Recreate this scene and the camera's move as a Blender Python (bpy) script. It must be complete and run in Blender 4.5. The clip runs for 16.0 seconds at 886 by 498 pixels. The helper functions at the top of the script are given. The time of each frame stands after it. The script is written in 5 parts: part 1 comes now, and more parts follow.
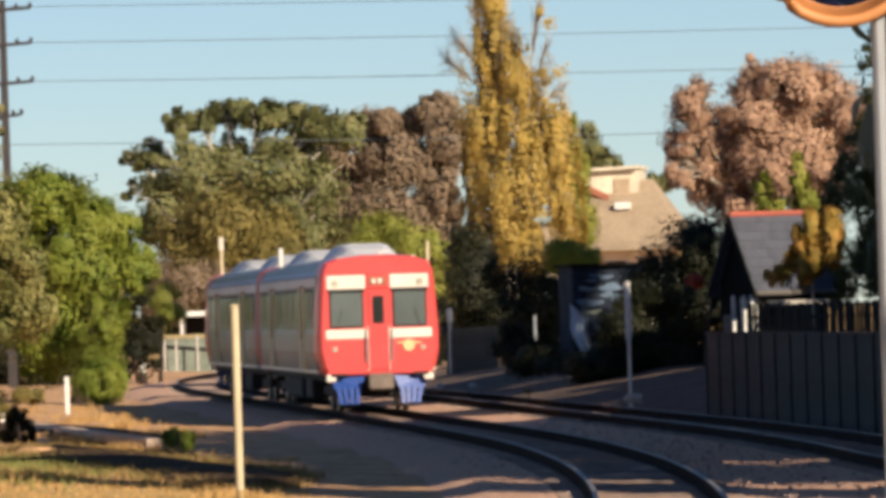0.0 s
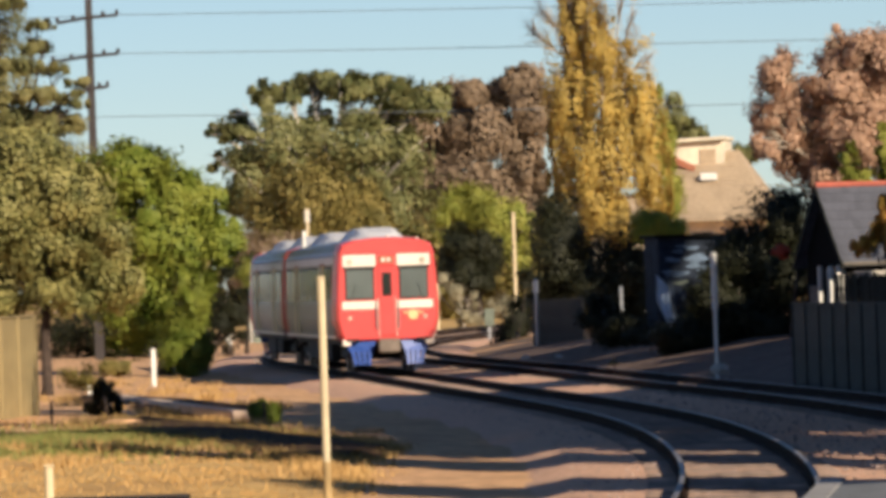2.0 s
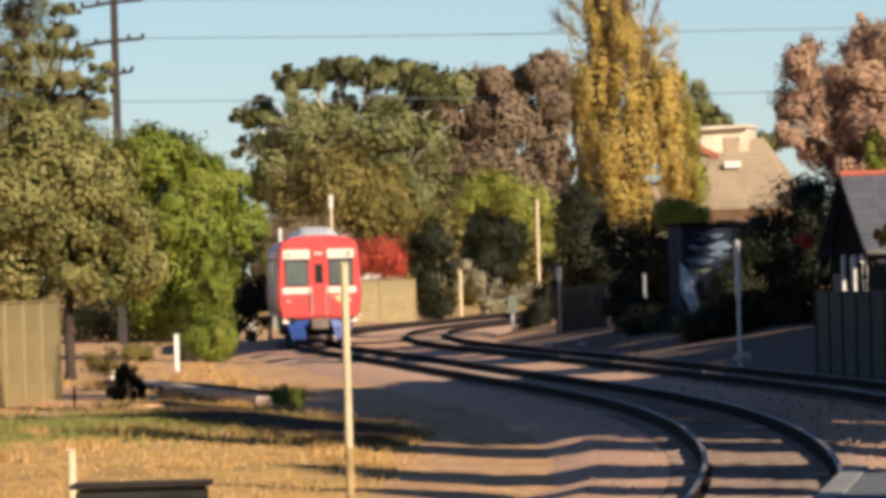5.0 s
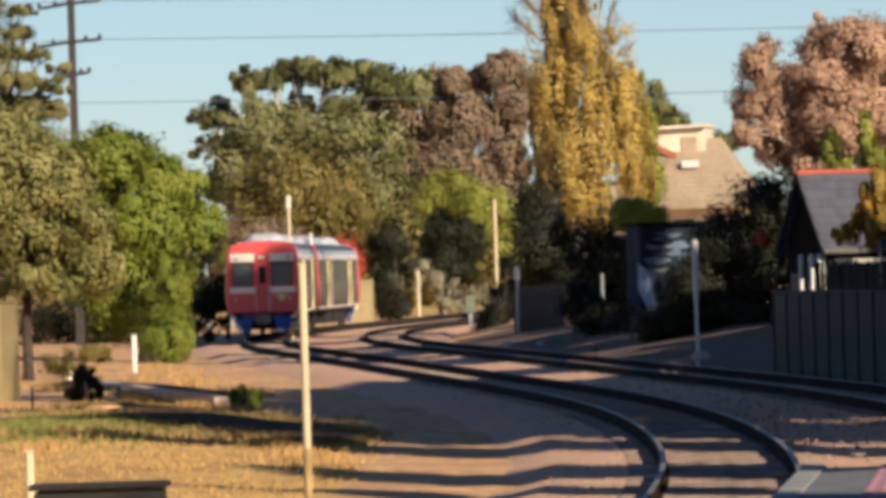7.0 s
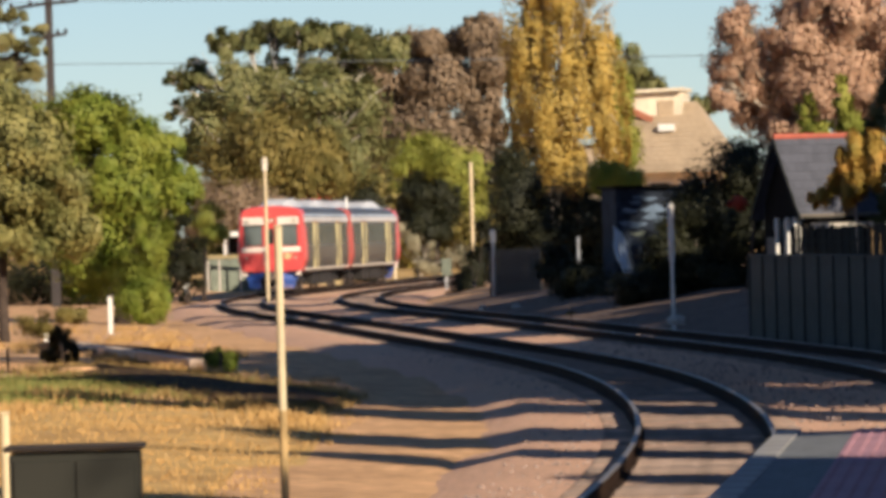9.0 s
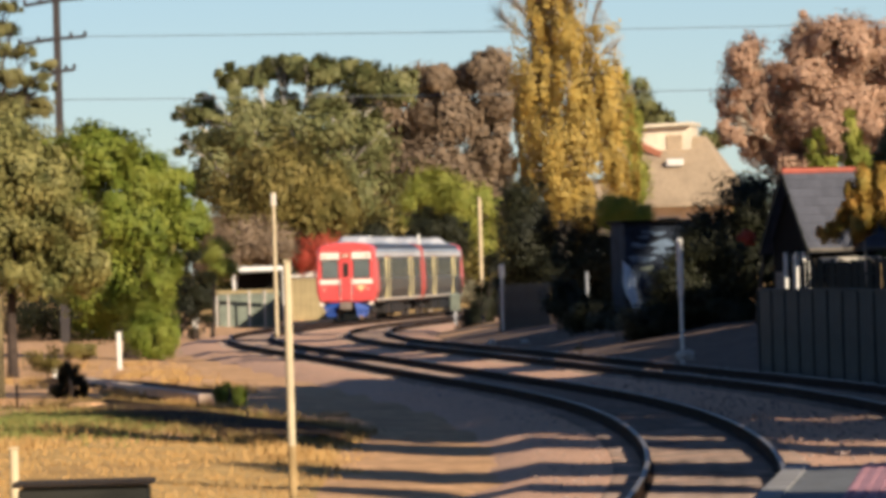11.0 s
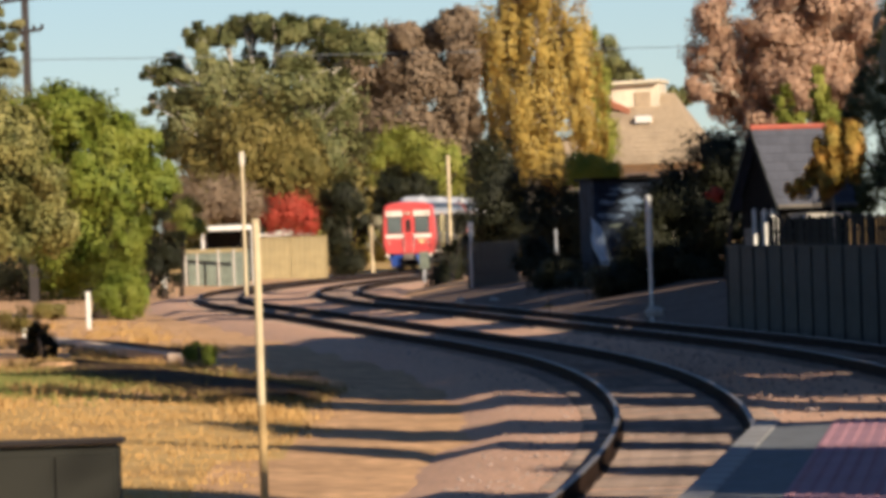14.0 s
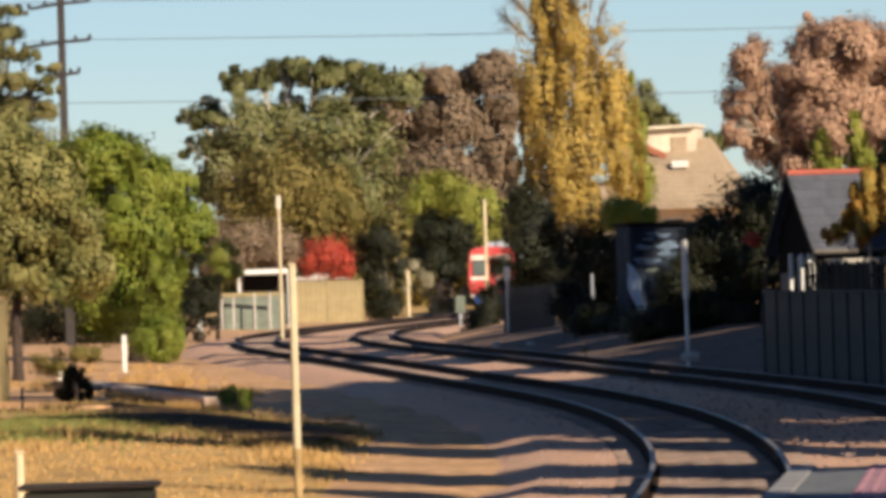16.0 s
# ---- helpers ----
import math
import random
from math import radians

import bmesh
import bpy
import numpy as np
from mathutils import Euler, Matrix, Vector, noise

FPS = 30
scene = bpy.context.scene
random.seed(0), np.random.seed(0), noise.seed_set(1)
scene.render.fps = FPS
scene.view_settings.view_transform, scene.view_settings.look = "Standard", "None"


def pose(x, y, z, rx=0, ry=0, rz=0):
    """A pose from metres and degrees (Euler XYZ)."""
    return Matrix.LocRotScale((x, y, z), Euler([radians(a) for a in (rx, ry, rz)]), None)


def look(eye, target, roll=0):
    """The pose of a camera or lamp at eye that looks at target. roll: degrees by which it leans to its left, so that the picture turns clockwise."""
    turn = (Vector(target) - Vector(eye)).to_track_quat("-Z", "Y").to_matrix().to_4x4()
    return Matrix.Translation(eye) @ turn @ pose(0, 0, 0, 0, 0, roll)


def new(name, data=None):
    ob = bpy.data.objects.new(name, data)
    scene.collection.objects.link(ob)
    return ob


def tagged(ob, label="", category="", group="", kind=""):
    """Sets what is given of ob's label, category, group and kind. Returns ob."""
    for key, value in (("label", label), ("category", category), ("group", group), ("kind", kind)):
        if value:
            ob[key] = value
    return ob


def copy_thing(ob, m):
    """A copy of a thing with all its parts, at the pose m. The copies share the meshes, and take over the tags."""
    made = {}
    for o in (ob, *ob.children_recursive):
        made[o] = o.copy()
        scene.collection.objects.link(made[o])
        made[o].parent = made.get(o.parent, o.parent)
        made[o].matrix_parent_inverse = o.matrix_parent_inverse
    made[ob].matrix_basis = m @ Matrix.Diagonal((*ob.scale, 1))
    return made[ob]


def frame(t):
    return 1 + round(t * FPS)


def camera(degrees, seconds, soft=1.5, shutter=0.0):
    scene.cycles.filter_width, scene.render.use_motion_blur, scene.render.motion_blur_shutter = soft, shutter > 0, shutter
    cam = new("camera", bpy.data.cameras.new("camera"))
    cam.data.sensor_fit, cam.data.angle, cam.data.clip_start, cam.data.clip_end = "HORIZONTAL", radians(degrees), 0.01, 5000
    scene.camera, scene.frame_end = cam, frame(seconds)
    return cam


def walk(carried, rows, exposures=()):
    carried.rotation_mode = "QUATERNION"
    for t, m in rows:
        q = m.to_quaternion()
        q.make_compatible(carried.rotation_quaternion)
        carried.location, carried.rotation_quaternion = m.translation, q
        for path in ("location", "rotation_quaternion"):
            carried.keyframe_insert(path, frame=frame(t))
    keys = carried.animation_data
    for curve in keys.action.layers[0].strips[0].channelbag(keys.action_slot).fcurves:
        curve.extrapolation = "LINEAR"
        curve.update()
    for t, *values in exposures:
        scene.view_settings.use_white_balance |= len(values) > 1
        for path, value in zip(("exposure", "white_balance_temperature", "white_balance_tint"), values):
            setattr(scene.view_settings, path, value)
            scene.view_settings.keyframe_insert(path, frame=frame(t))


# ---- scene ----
# ---------------- camera ----------------
EYE = (0.0, 0.0, 2.5)


def aim(yaw, pitch, roll):
    """The hand-held camera on its spot: degrees to the left, upwards, and of lean."""
    return pose(*EYE, 0, 0, yaw) @ pose(0, 0, 0, 90 + pitch) @ pose(0, 0, 0, 0, 0, roll)


cam = camera(7.476, 16.0, soft=4.4)
walk(cam, [
    (0.0, aim(-0.4942, 0.5278, -1.788)),
    (0.5, aim(-0.2578, -0.2372, -1.690)),
    (1.0, aim(0.1522, -0.0138, -1.734)),
    (1.5, aim(0.1501, 0.2216, -1.764)),
    (2.0, aim(0.2400, 0.3093, -1.915)),
    (2.5, aim(0.3108, 0.0389, -2.070)),
    (3.0, aim(0.3964, 0.2068, -2.044)),
    (3.2, aim(0.4676, 0.2519, -2.070)),
    (5.3, aim(0.4372, 0.1732, -1.587)),
    (5.5, aim(0.4222, 0.0956, -1.657)),
    (6.0, aim(0.1592, 0.0597, -1.843)),
    (6.5, aim(-0.0199, 0.0337, -1.807)),
    (7.0, aim(0.0852, 0.1927, -1.756)),
    (7.5, aim(0.0201, 0.3292, -1.710)),
    (8.0, aim(-0.0149, 0.1234, -1.724)),
    (8.2, aim(-0.0530, -0.1283, -1.497)),
    (10.3, aim(-0.1372, -0.0949, -1.788)),
    (10.5, aim(-0.0401, 0.0158, -1.770)),
    (11.0, aim(-0.0417, 0.1699, -1.652)),
    (11.5, aim(0.0319, 0.0853, -1.701)),
    (12.0, aim(-0.1394, -0.1783, -1.733)),
    (12.5, aim(-0.2552, -0.2463, -1.904)),
    (13.0, aim(-0.1696, -0.1110, -1.892)),
    (13.5, aim(-0.1354, -0.0122, -1.903)),
    (14.0, aim(-0.2940, -0.1923, -1.930)),
    (14.5, aim(-0.1590, -0.0910, -2.020)),
    (15.0, aim(-0.2317, -0.0781, -1.955)),
    (15.5, aim(-0.1390, 0.1599, -1.851)),
    (16.0, aim(0.0000, 0.1910, -1.776)),
])

# ---------------- light ----------------
SUN_AZ, SUN_EL = radians(146), radians(25)   # azimuth clockwise from +y
world = bpy.data.worlds.new("sky")
scene.world = world
world.use_nodes = True
_wn = world.node_tree.nodes
_sky = _wn.new("ShaderNodeTexSky")
_sky.sky_type = "NISHITA"
_sky.sun_disc = False
_sky.sun_elevation, _sky.sun_rotation = SUN_EL, SUN_AZ
_sky.air_density, _sky.dust_density, _sky.ozone_density = 0.8, 0.0, 3.0
_wn["Background"].inputs["Strength"].default_value = 0.059
_tone = _wn.new("ShaderNodeMix")
_tone.data_type, _tone.blend_type = "RGBA", "MULTIPLY"
_tone.inputs["Factor"].default_value, _tone.inputs["B"].default_value = 1.0, (0.92, 0.985, 1.11, 1)
world.node_tree.links.new(_sky.outputs[0], _tone.inputs["A"])
world.node_tree.links.new(_tone.outputs["Result"], _wn["Background"].inputs[0])
_sd = bpy.data.lights.new("sun", "SUN")
_sd.energy, _sd.angle, _sd.color = 5.0, radians(0.6), (1.0, 0.85, 0.66)
sun = new("sun", _sd)
sun.matrix_world = look((0, 0, 0), (-math.sin(SUN_AZ) * math.cos(SUN_EL), -math.cos(SUN_AZ) * math.cos(SUN_EL), -math.sin(SUN_EL)))
scene.view_settings.exposure = 0.43


# ---------------- materials ----------------
def mat(name, col, rough=0.75, metal=0.0, scale=3.0, var=0.25, bump=0.15, island=0.0, obj_random=0.0, tint=None, spec=0.5, big=0.25):
    """A weathered surface: two scales of tone, fine relief, and a shift from piece to piece."""
    m = bpy.data.materials.new(name)
    m.use_nodes = True
    nt = m.node_tree
    n, l = nt.nodes, nt.links
    b = n["Principled BSDF"]
    b.inputs["Roughness"].default_value = rough
    b.inputs["Metallic"].default_value = metal
    b.inputs["Specular IOR Level"].default_value = spec
    tc = n.new("ShaderNodeTexCoord")
    n1, n2 = n.new("ShaderNodeTexNoise"), n.new("ShaderNodeTexNoise")
    n1.inputs["Scale"].default_value, n1.inputs["Detail"].default_value = scale, 5
    n2.inputs["Scale"].default_value, n2.inputs["Detail"].default_value = scale * 0.13, 3
    for q in (n1, n2):
        l.new(tc.outputs["Object"], q.inputs["Vector"])
    lo, hi = [c * (1 - var) for c in col], [min(1, c * (1 + var)) for c in col]
    r = n.new("ShaderNodeMix")
    r.data_type = "RGBA"
    r.inputs["A"].default_value, r.inputs["B"].default_value = (*lo, 1), (*hi, 1)
    mr = n.new("ShaderNodeMapRange")
    mr.inputs[1].default_value, mr.inputs[2].default_value = 0.3, 0.7
    l.new(n1.outputs["Fac"], mr.inputs[0])
    l.new(mr.outputs[0], r.inputs["Factor"])
    t = n.new("ShaderNodeMix")
    t.data_type = "RGBA"
    tt = tint or [c * (1 - big * 1.6) for c in col]
    t.inputs["B"].default_value = (*tt, 1)
    m2 = n.new("ShaderNodeMapRange")
    m2.inputs[1].default_value, m2.inputs[2].default_value, m2.inputs[4].default_value = 0.45, 0.65, 0.75 if tint else big * 2
    l.new(n2.outputs["Fac"], m2.inputs[0])
    l.new(m2.outputs[0], t.inputs["Factor"])
    l.new(r.outputs["Result"], t.inputs["A"])
    out = t.outputs["Result"]
    if island or obj_random:
        src = n.new("ShaderNodeNewGeometry").outputs["Random Per Island"] if island else n.new("ShaderNodeObjectInfo").outputs["Random"]
        k = island or obj_random
        hsv = n.new("ShaderNodeHueSaturation")
        m3 = n.new("ShaderNodeMapRange")
        m3.inputs[3].default_value, m3.inputs[4].default_value = 1 - k, 1 + k
        l.new(src, m3.inputs[0])
        l.new(m3.outputs[0], hsv.inputs["Value"])
        l.new(out, hsv.inputs["Color"])
        out = hsv.outputs[0]
    l.new(out, b.inputs["Base Color"])
    if bump:
        bp = n.new("ShaderNodeBump")
        bp.inputs["Strength"].default_value, bp.inputs["Distance"].default_value = bump, 0.03
        l.new(n1.outputs["Fac"], bp.inputs["Height"])
        l.new(bp.outputs[0], b.inputs["Normal"])
    return m


def leaf_mat(name, a, b2, through_light=0.25):
    """Foliage: each leaf between two tones, with drifts over the crown and some light through the blade."""
    m = bpy.data.materials.new(name)
    m.use_nodes = True
    n, l = m.node_tree.nodes, m.node_tree.links
    p = n["Principled BSDF"]
    p.inputs["Roughness"].default_value = 0.6
    p.inputs["Specular IOR Level"].default_value = 0.25
    g = n.new("ShaderNodeNewGeometry")
    tc = n.new("ShaderNodeTexCoord")
    nz = n.new("ShaderNodeTexNoise")
    nz.inputs["Scale"].default_value, nz.inputs["Detail"].default_value = 1.1, 3
    l.new(tc.outputs["Object"], nz.inputs["Vector"])
    mr = n.new("ShaderNodeMapRange")
    mr.inputs[1].default_value, mr.inputs[2].default_value = 0.35, 0.65
    l.new(nz.outputs["Fac"], mr.inputs[0])
    ad = n.new("ShaderNodeMath")
    ad.operation = "MULTIPLY_ADD"
    ad.inputs[1].default_value, ad.inputs[2].default_value = 0.3, 0
    l.new(g.outputs["Random Per Island"], ad.inputs[0])
    half = n.new("ShaderNodeMath")
    half.operation = "MULTIPLY_ADD"
    half.inputs[1].default_value = 0.7
    l.new(mr.outputs[0], half.inputs[0])
    l.new(ad.outputs[0], half.inputs[2])
    mx = n.new("ShaderNodeMix")
    mx.data_type = "RGBA"
    mx.inputs["A"].default_value, mx.inputs["B"].default_value = (*a, 1), (*b2, 1)
    l.new(half.outputs[0], mx.inputs["Factor"])
    l.new(mx.outputs["Result"], p.inputs["Base Color"])
    tr = n.new("ShaderNodeBsdfTranslucent")
    l.new(mx.outputs["Result"], tr.inputs["Color"])
    ms = n.new("ShaderNodeMixShader")
    ms.inputs[0].default_value = through_light
    l.new(p.outputs[0], ms.inputs[1])
    l.new(tr.outputs[0], ms.inputs[2])
    l.new(ms.outputs[0], n["Material Output"].inputs["Surface"])
    return m


M_BALLAST = mat("ballast", (0.64, 0.39, 0.262), 0.95, scale=9, var=0.3, bump=0.9, big=0.12, spec=0.2)
M_SLEEPER = mat("sleeper_timber", (0.27, 0.20, 0.16), 0.9, scale=5, var=0.4, bump=0.4, obj_random=0.25)
M_RAILSIDE = mat("rusty_rail", (0.028, 0.016, 0.011), 0.95, scale=6, var=0.35, bump=0.2, spec=0.08)
M_RAILTOP = mat("polished_rail_head", (0.26, 0.24, 0.23), 0.55, metal=0.5, scale=2, var=0.12, bump=0.02)
M_GROUND = mat("dry_grass_ground", (0.58, 0.375, 0.145), 0.95, scale=2.2, var=0.25, bump=0.7, tint=(0.42, 0.25, 0.10), spec=0.15)
M_EARTH = mat("bare_earth", (0.64, 0.38, 0.20), 0.95, scale=3, var=0.4, bump=1.0, spec=0.15)
M_KERB = mat("pale_drain_concrete", (0.66, 0.50, 0.38), 0.9, scale=4, var=0.15, bump=0.2, spec=0.2)
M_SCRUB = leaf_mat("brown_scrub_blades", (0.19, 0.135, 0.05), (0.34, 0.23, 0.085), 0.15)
# dark brown that paints the shade bands along the drains
M_DRAINSHADE = mat("drain_shade_soil", (0.065, 0.036, 0.02), 0.95, scale=5, var=0.5, bump=0.8, spec=0.1)
# bank soil, its colour lowered to carry the shade lying on the bank
M_BANK = mat("shade_toned_bank_soil", (0.17, 0.12, 0.095), 0.95, scale=4, var=0.4, bump=0.7, spec=0.1)
M_DRYBLADE = leaf_mat("dry_grass_blades", (0.60, 0.375, 0.145), (0.47, 0.29, 0.11), 0.15)
M_GREENBLADE = leaf_mat("green_grass_blades", (0.17, 0.22, 0.05), (0.28, 0.24, 0.08), 0.15)
M_ASPHALT = mat("platform_asphalt", (0.16, 0.17, 0.18), 0.9, scale=30, var=0.3, bump=0.3)
M_COPING = mat("coping_concrete", (0.32, 0.31, 0.30), 0.85, scale=8, var=0.15, bump=0.2, obj_random=0.1)
M_TACTILE = mat("pink_tactile_paver", (0.40, 0.21, 0.25), 0.8, scale=12, var=0.15, bump=0.15, obj_random=0.08)
M_CONCRETE = mat("pale_concrete", (0.5, 0.46, 0.4), 0.85, scale=5, var=0.15, bump=0.2)
M_POST = mat("cream_painted_post", (0.66, 0.54, 0.34), 0.6, scale=4, var=0.12, bump=0.08)
# ochre close to the grass, for the sleeve added on the track post
M_POSTFOOT = mat("grass_toned_ochre_paint", (0.52, 0.35, 0.16), 0.9, scale=4, var=0.2, bump=0.1, spec=0.2)
M_WHITE = mat("white_paint", (0.8, 0.78, 0.72), 0.5, scale=4, var=0.08, bump=0.05)
M_GREYPOST = mat("galvanised_steel", (0.45, 0.46, 0.47), 0.45, metal=0.6, scale=4, var=0.1, bump=0.05)
M_CABINET = mat("dark_olive_cabinet_paint", (0.024, 0.024, 0.018), 0.6, scale=2, var=0.15, bump=0.05, spec=0.3)
M_CABINET_LID = mat("black_lid", (0.022, 0.015, 0.012), 0.9, scale=2, var=0.15, bump=0.05)
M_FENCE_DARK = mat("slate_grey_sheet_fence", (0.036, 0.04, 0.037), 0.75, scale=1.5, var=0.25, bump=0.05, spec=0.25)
M_FENCE_WOOD = mat("weathered_timber_fence", (0.17, 0.15, 0.125), 0.85, scale=6, var=0.25, bump=0.3, obj_random=0.2)
M_FENCE_BEIGE = mat("beige_sheet_fence", (0.31, 0.24, 0.115), 0.7, scale=2, var=0.15, bump=0.1)
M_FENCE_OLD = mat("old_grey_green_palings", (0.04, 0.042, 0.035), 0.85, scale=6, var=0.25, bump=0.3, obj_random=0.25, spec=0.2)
M_SLATE = mat("slate_grey_roof", (0.085, 0.09, 0.115), 0.65, scale=5, var=0.2, bump=0.2, obj_random=0.12, spec=0.3)
M_REDTRIM = mat("red_roof_trim", (0.45, 0.10, 0.06), 0.6, scale=4, var=0.15, bump=0.1)
# near black: the shade on the gable is put into the wall colour
M_DARKWALL = mat("shade_toned_weatherboard", (0.013, 0.012, 0.011), 0.9, scale=5, var=0.2, bump=0.2, spec=0.1)
M_TILEROOF = mat("beige_roof_tiles", (0.44, 0.335, 0.225), 0.85, scale=6, var=0.12, bump=0.2, spec=0.2)
M_CREAMWALL = mat("cream_render", (0.75, 0.66, 0.5), 0.8, scale=4, var=0.08, bump=0.1)
M_BRICK = mat("red_brown_eave", (0.36, 0.13, 0.07), 0.8, scale=8, var=0.2, bump=0.2)
# faded blue wall, darkened in its colour for the deep shade around the shed
M_MURAL = mat("faded_mural_wall_with_shade", (0.02, 0.03, 0.05), 0.85, scale=1.6, var=0.8, bump=0.1, tint=(0.012, 0.012, 0.014), spec=0.2)
# grey palings made near black, the shade of nearby shrubs put into the colour
M_FENCE_SHADE = mat("shade_toned_palings", (0.028, 0.03, 0.03), 0.8, scale=2, var=0.3, bump=0.2, spec=0.2)
M_MURALBLUE = mat("dull_blue_mural_paint", (0.13, 0.18, 0.25), 0.8, scale=4, var=0.5, bump=0.1, spec=0.2)
M_PALEBLUE = mat("pale_blue_tarp", (0.50, 0.60, 0.70), 0.6, scale=3, var=0.12, bump=0.1)
M_TEAL = mat("teal_sheet", (0.14, 0.165, 0.125), 0.6, scale=3, var=0.3, bump=0.05)
M_BARK = mat("bark", (0.06, 0.042, 0.032), 0.95, scale=6, var=0.4, bump=0.8)
M_PALEBARK = mat("pale_gum_bark", (0.55, 0.50, 0.42), 0.85, scale=3, var=0.25, bump=0.3)
M_TWIG = mat("grey_twigs", (0.45, 0.38, 0.30), 0.9, scale=5, var=0.2, bump=0)
M_STOBIE = mat("dark_brown_steel_pole", (0.04, 0.032, 0.03), 0.7, scale=2, var=0.25, bump=0.1)
M_WIRE = mat("weathered_cable", (0.12, 0.15, 0.18), 0.6, scale=2, var=0.1, bump=0)
L_POPLAR = leaf_mat("golden_poplar_leaves", (0.74, 0.53, 0.14), (0.36, 0.265, 0.085), 0.35)
# leaf colour set below real foliage, so deep shade is part of it
L_DARK = leaf_mat("shade_toned_shrub_leaves", (0.014, 0.017, 0.008), (0.03, 0.031, 0.013), 0.08)
L_GUM = leaf_mat("eucalypt_leaves", (0.085, 0.105, 0.035), (0.28, 0.26, 0.105), 0.2)
L_BROWN = leaf_mat("dry_brown_leaves", (0.16, 0.115, 0.075), (0.33, 0.235, 0.15), 0.2)
L_OLIVE = leaf_mat("olive_willow_leaves", (0.13, 0.115, 0.03), (0.31, 0.24, 0.075), 0.18)
L_GREYBROWN = leaf_mat("grey_brown_twiggy_leaves", (0.20, 0.18, 0.11), (0.42, 0.37, 0.25), 0.2)
L_RED = leaf_mat("scarlet_leaves", (0.62, 0.08, 0.05), (0.42, 0.10, 0.06), 0.3)
L_GREEN = leaf_mat("bright_green_leaves", (0.105, 0.16, 0.018), (0.29, 0.30, 0.05), 0.18)
L_GREYGREEN = leaf_mat("grey_green_leaves", (0.09, 0.105, 0.03), (0.36, 0.32, 0.11), 0.15)
L_PINE = leaf_mat("dark_pine_needles", (0.06, 0.075, 0.03), (0.12, 0.12, 0.05), 0.1)
L_OLIVEPINE = leaf_mat("olive_pine_needles", (0.12, 0.13, 0.045), (0.27, 0.23, 0.09), 0.15)
L_PINK = leaf_mat("pinkish_brown_leaves", (0.64, 0.42, 0.285), (0.42, 0.26, 0.17), 0.28)
L_LIME = leaf_mat("yellow_green_leaves", (0.42, 0.40, 0.09), (0.24, 0.28, 0.05), 0.3)
L_ORANGE = leaf_mat("orange_creeper_leaves", (0.66, 0.36, 0.09), (0.36, 0.30, 0.07), 0.3)
# railcar
M_RED = mat("red_railcar_paint", (0.66, 0.085, 0.08), 0.35, scale=1.2, var=0.08, bump=0.02, big=0.05)
M_ENDRED = mat("dull_red_car_end", (0.42, 0.075, 0.06), 0.5, scale=1.2, var=0.15, bump=0.02, big=0.1)
M_CREAM = mat("cream_railcar_paint", (0.80, 0.72, 0.62), 0.4, scale=1.2, var=0.06, bump=0.02, big=0.05)
M_STEEL = mat("fluted_stainless_steel", (0.15, 0.135, 0.115), 0.42, metal=0.7, scale=1.0, var=0.12, bump=0.05)
M_ROOFPAINT = mat("light_grey_roof", (0.40, 0.46, 0.53), 0.5, scale=1.5, var=0.12, bump=0.05)
M_POD = mat("white_roof_pod", (0.62, 0.62, 0.63), 0.5, scale=1.5, var=0.08, bump=0.03)
M_BLUE = mat("blue_pilot_paint", (0.03, 0.09, 0.38), 0.45, scale=2, var=0.15, bump=0.03)
M_UNDER = mat("black_underframe", (0.015, 0.013, 0.012), 0.8, scale=4, var=0.3, bump=0.2)
M_COUPLER = mat("dusty_coupler_steel", (0.20, 0.16, 0.13), 0.8, scale=4, var=0.3, bump=0.2)
M_WHEEL = mat("wheel_steel", (0.12, 0.10, 0.09), 0.5, metal=0.6, scale=4, var=0.2, bump=0.05)
M_GLASS = mat("tinted_window_glass", (0.03, 0.036, 0.033), 0.2, scale=0.5, var=0.2, bump=0, spec=0.035)
# pale grey base paints part of the sky's reflection into the windscreens
M_SCREEN = mat("sky_toned_windscreen_glass", (0.13, 0.155, 0.15), 0.12, scale=0.6, var=0.25, bump=0, spec=0.6)
M_BAND = mat("brushed_steel_band", (0.30, 0.26, 0.22), 0.5, metal=0.4, scale=1.5, var=0.15, bump=0.02)
M_YELLOW = mat("yellow_door_edge", (0.80, 0.68, 0.34), 0.5, scale=2, var=0.1, bump=0.02)
M_RUBBER = mat("black_rubber", (0.02, 0.02, 0.02), 0.8, scale=4, var=0.2, bump=0.1)
M_LAMP = mat("clear_lamp_glass", (0.55, 0.50, 0.40), 0.15, scale=2, var=0.05, bump=0)


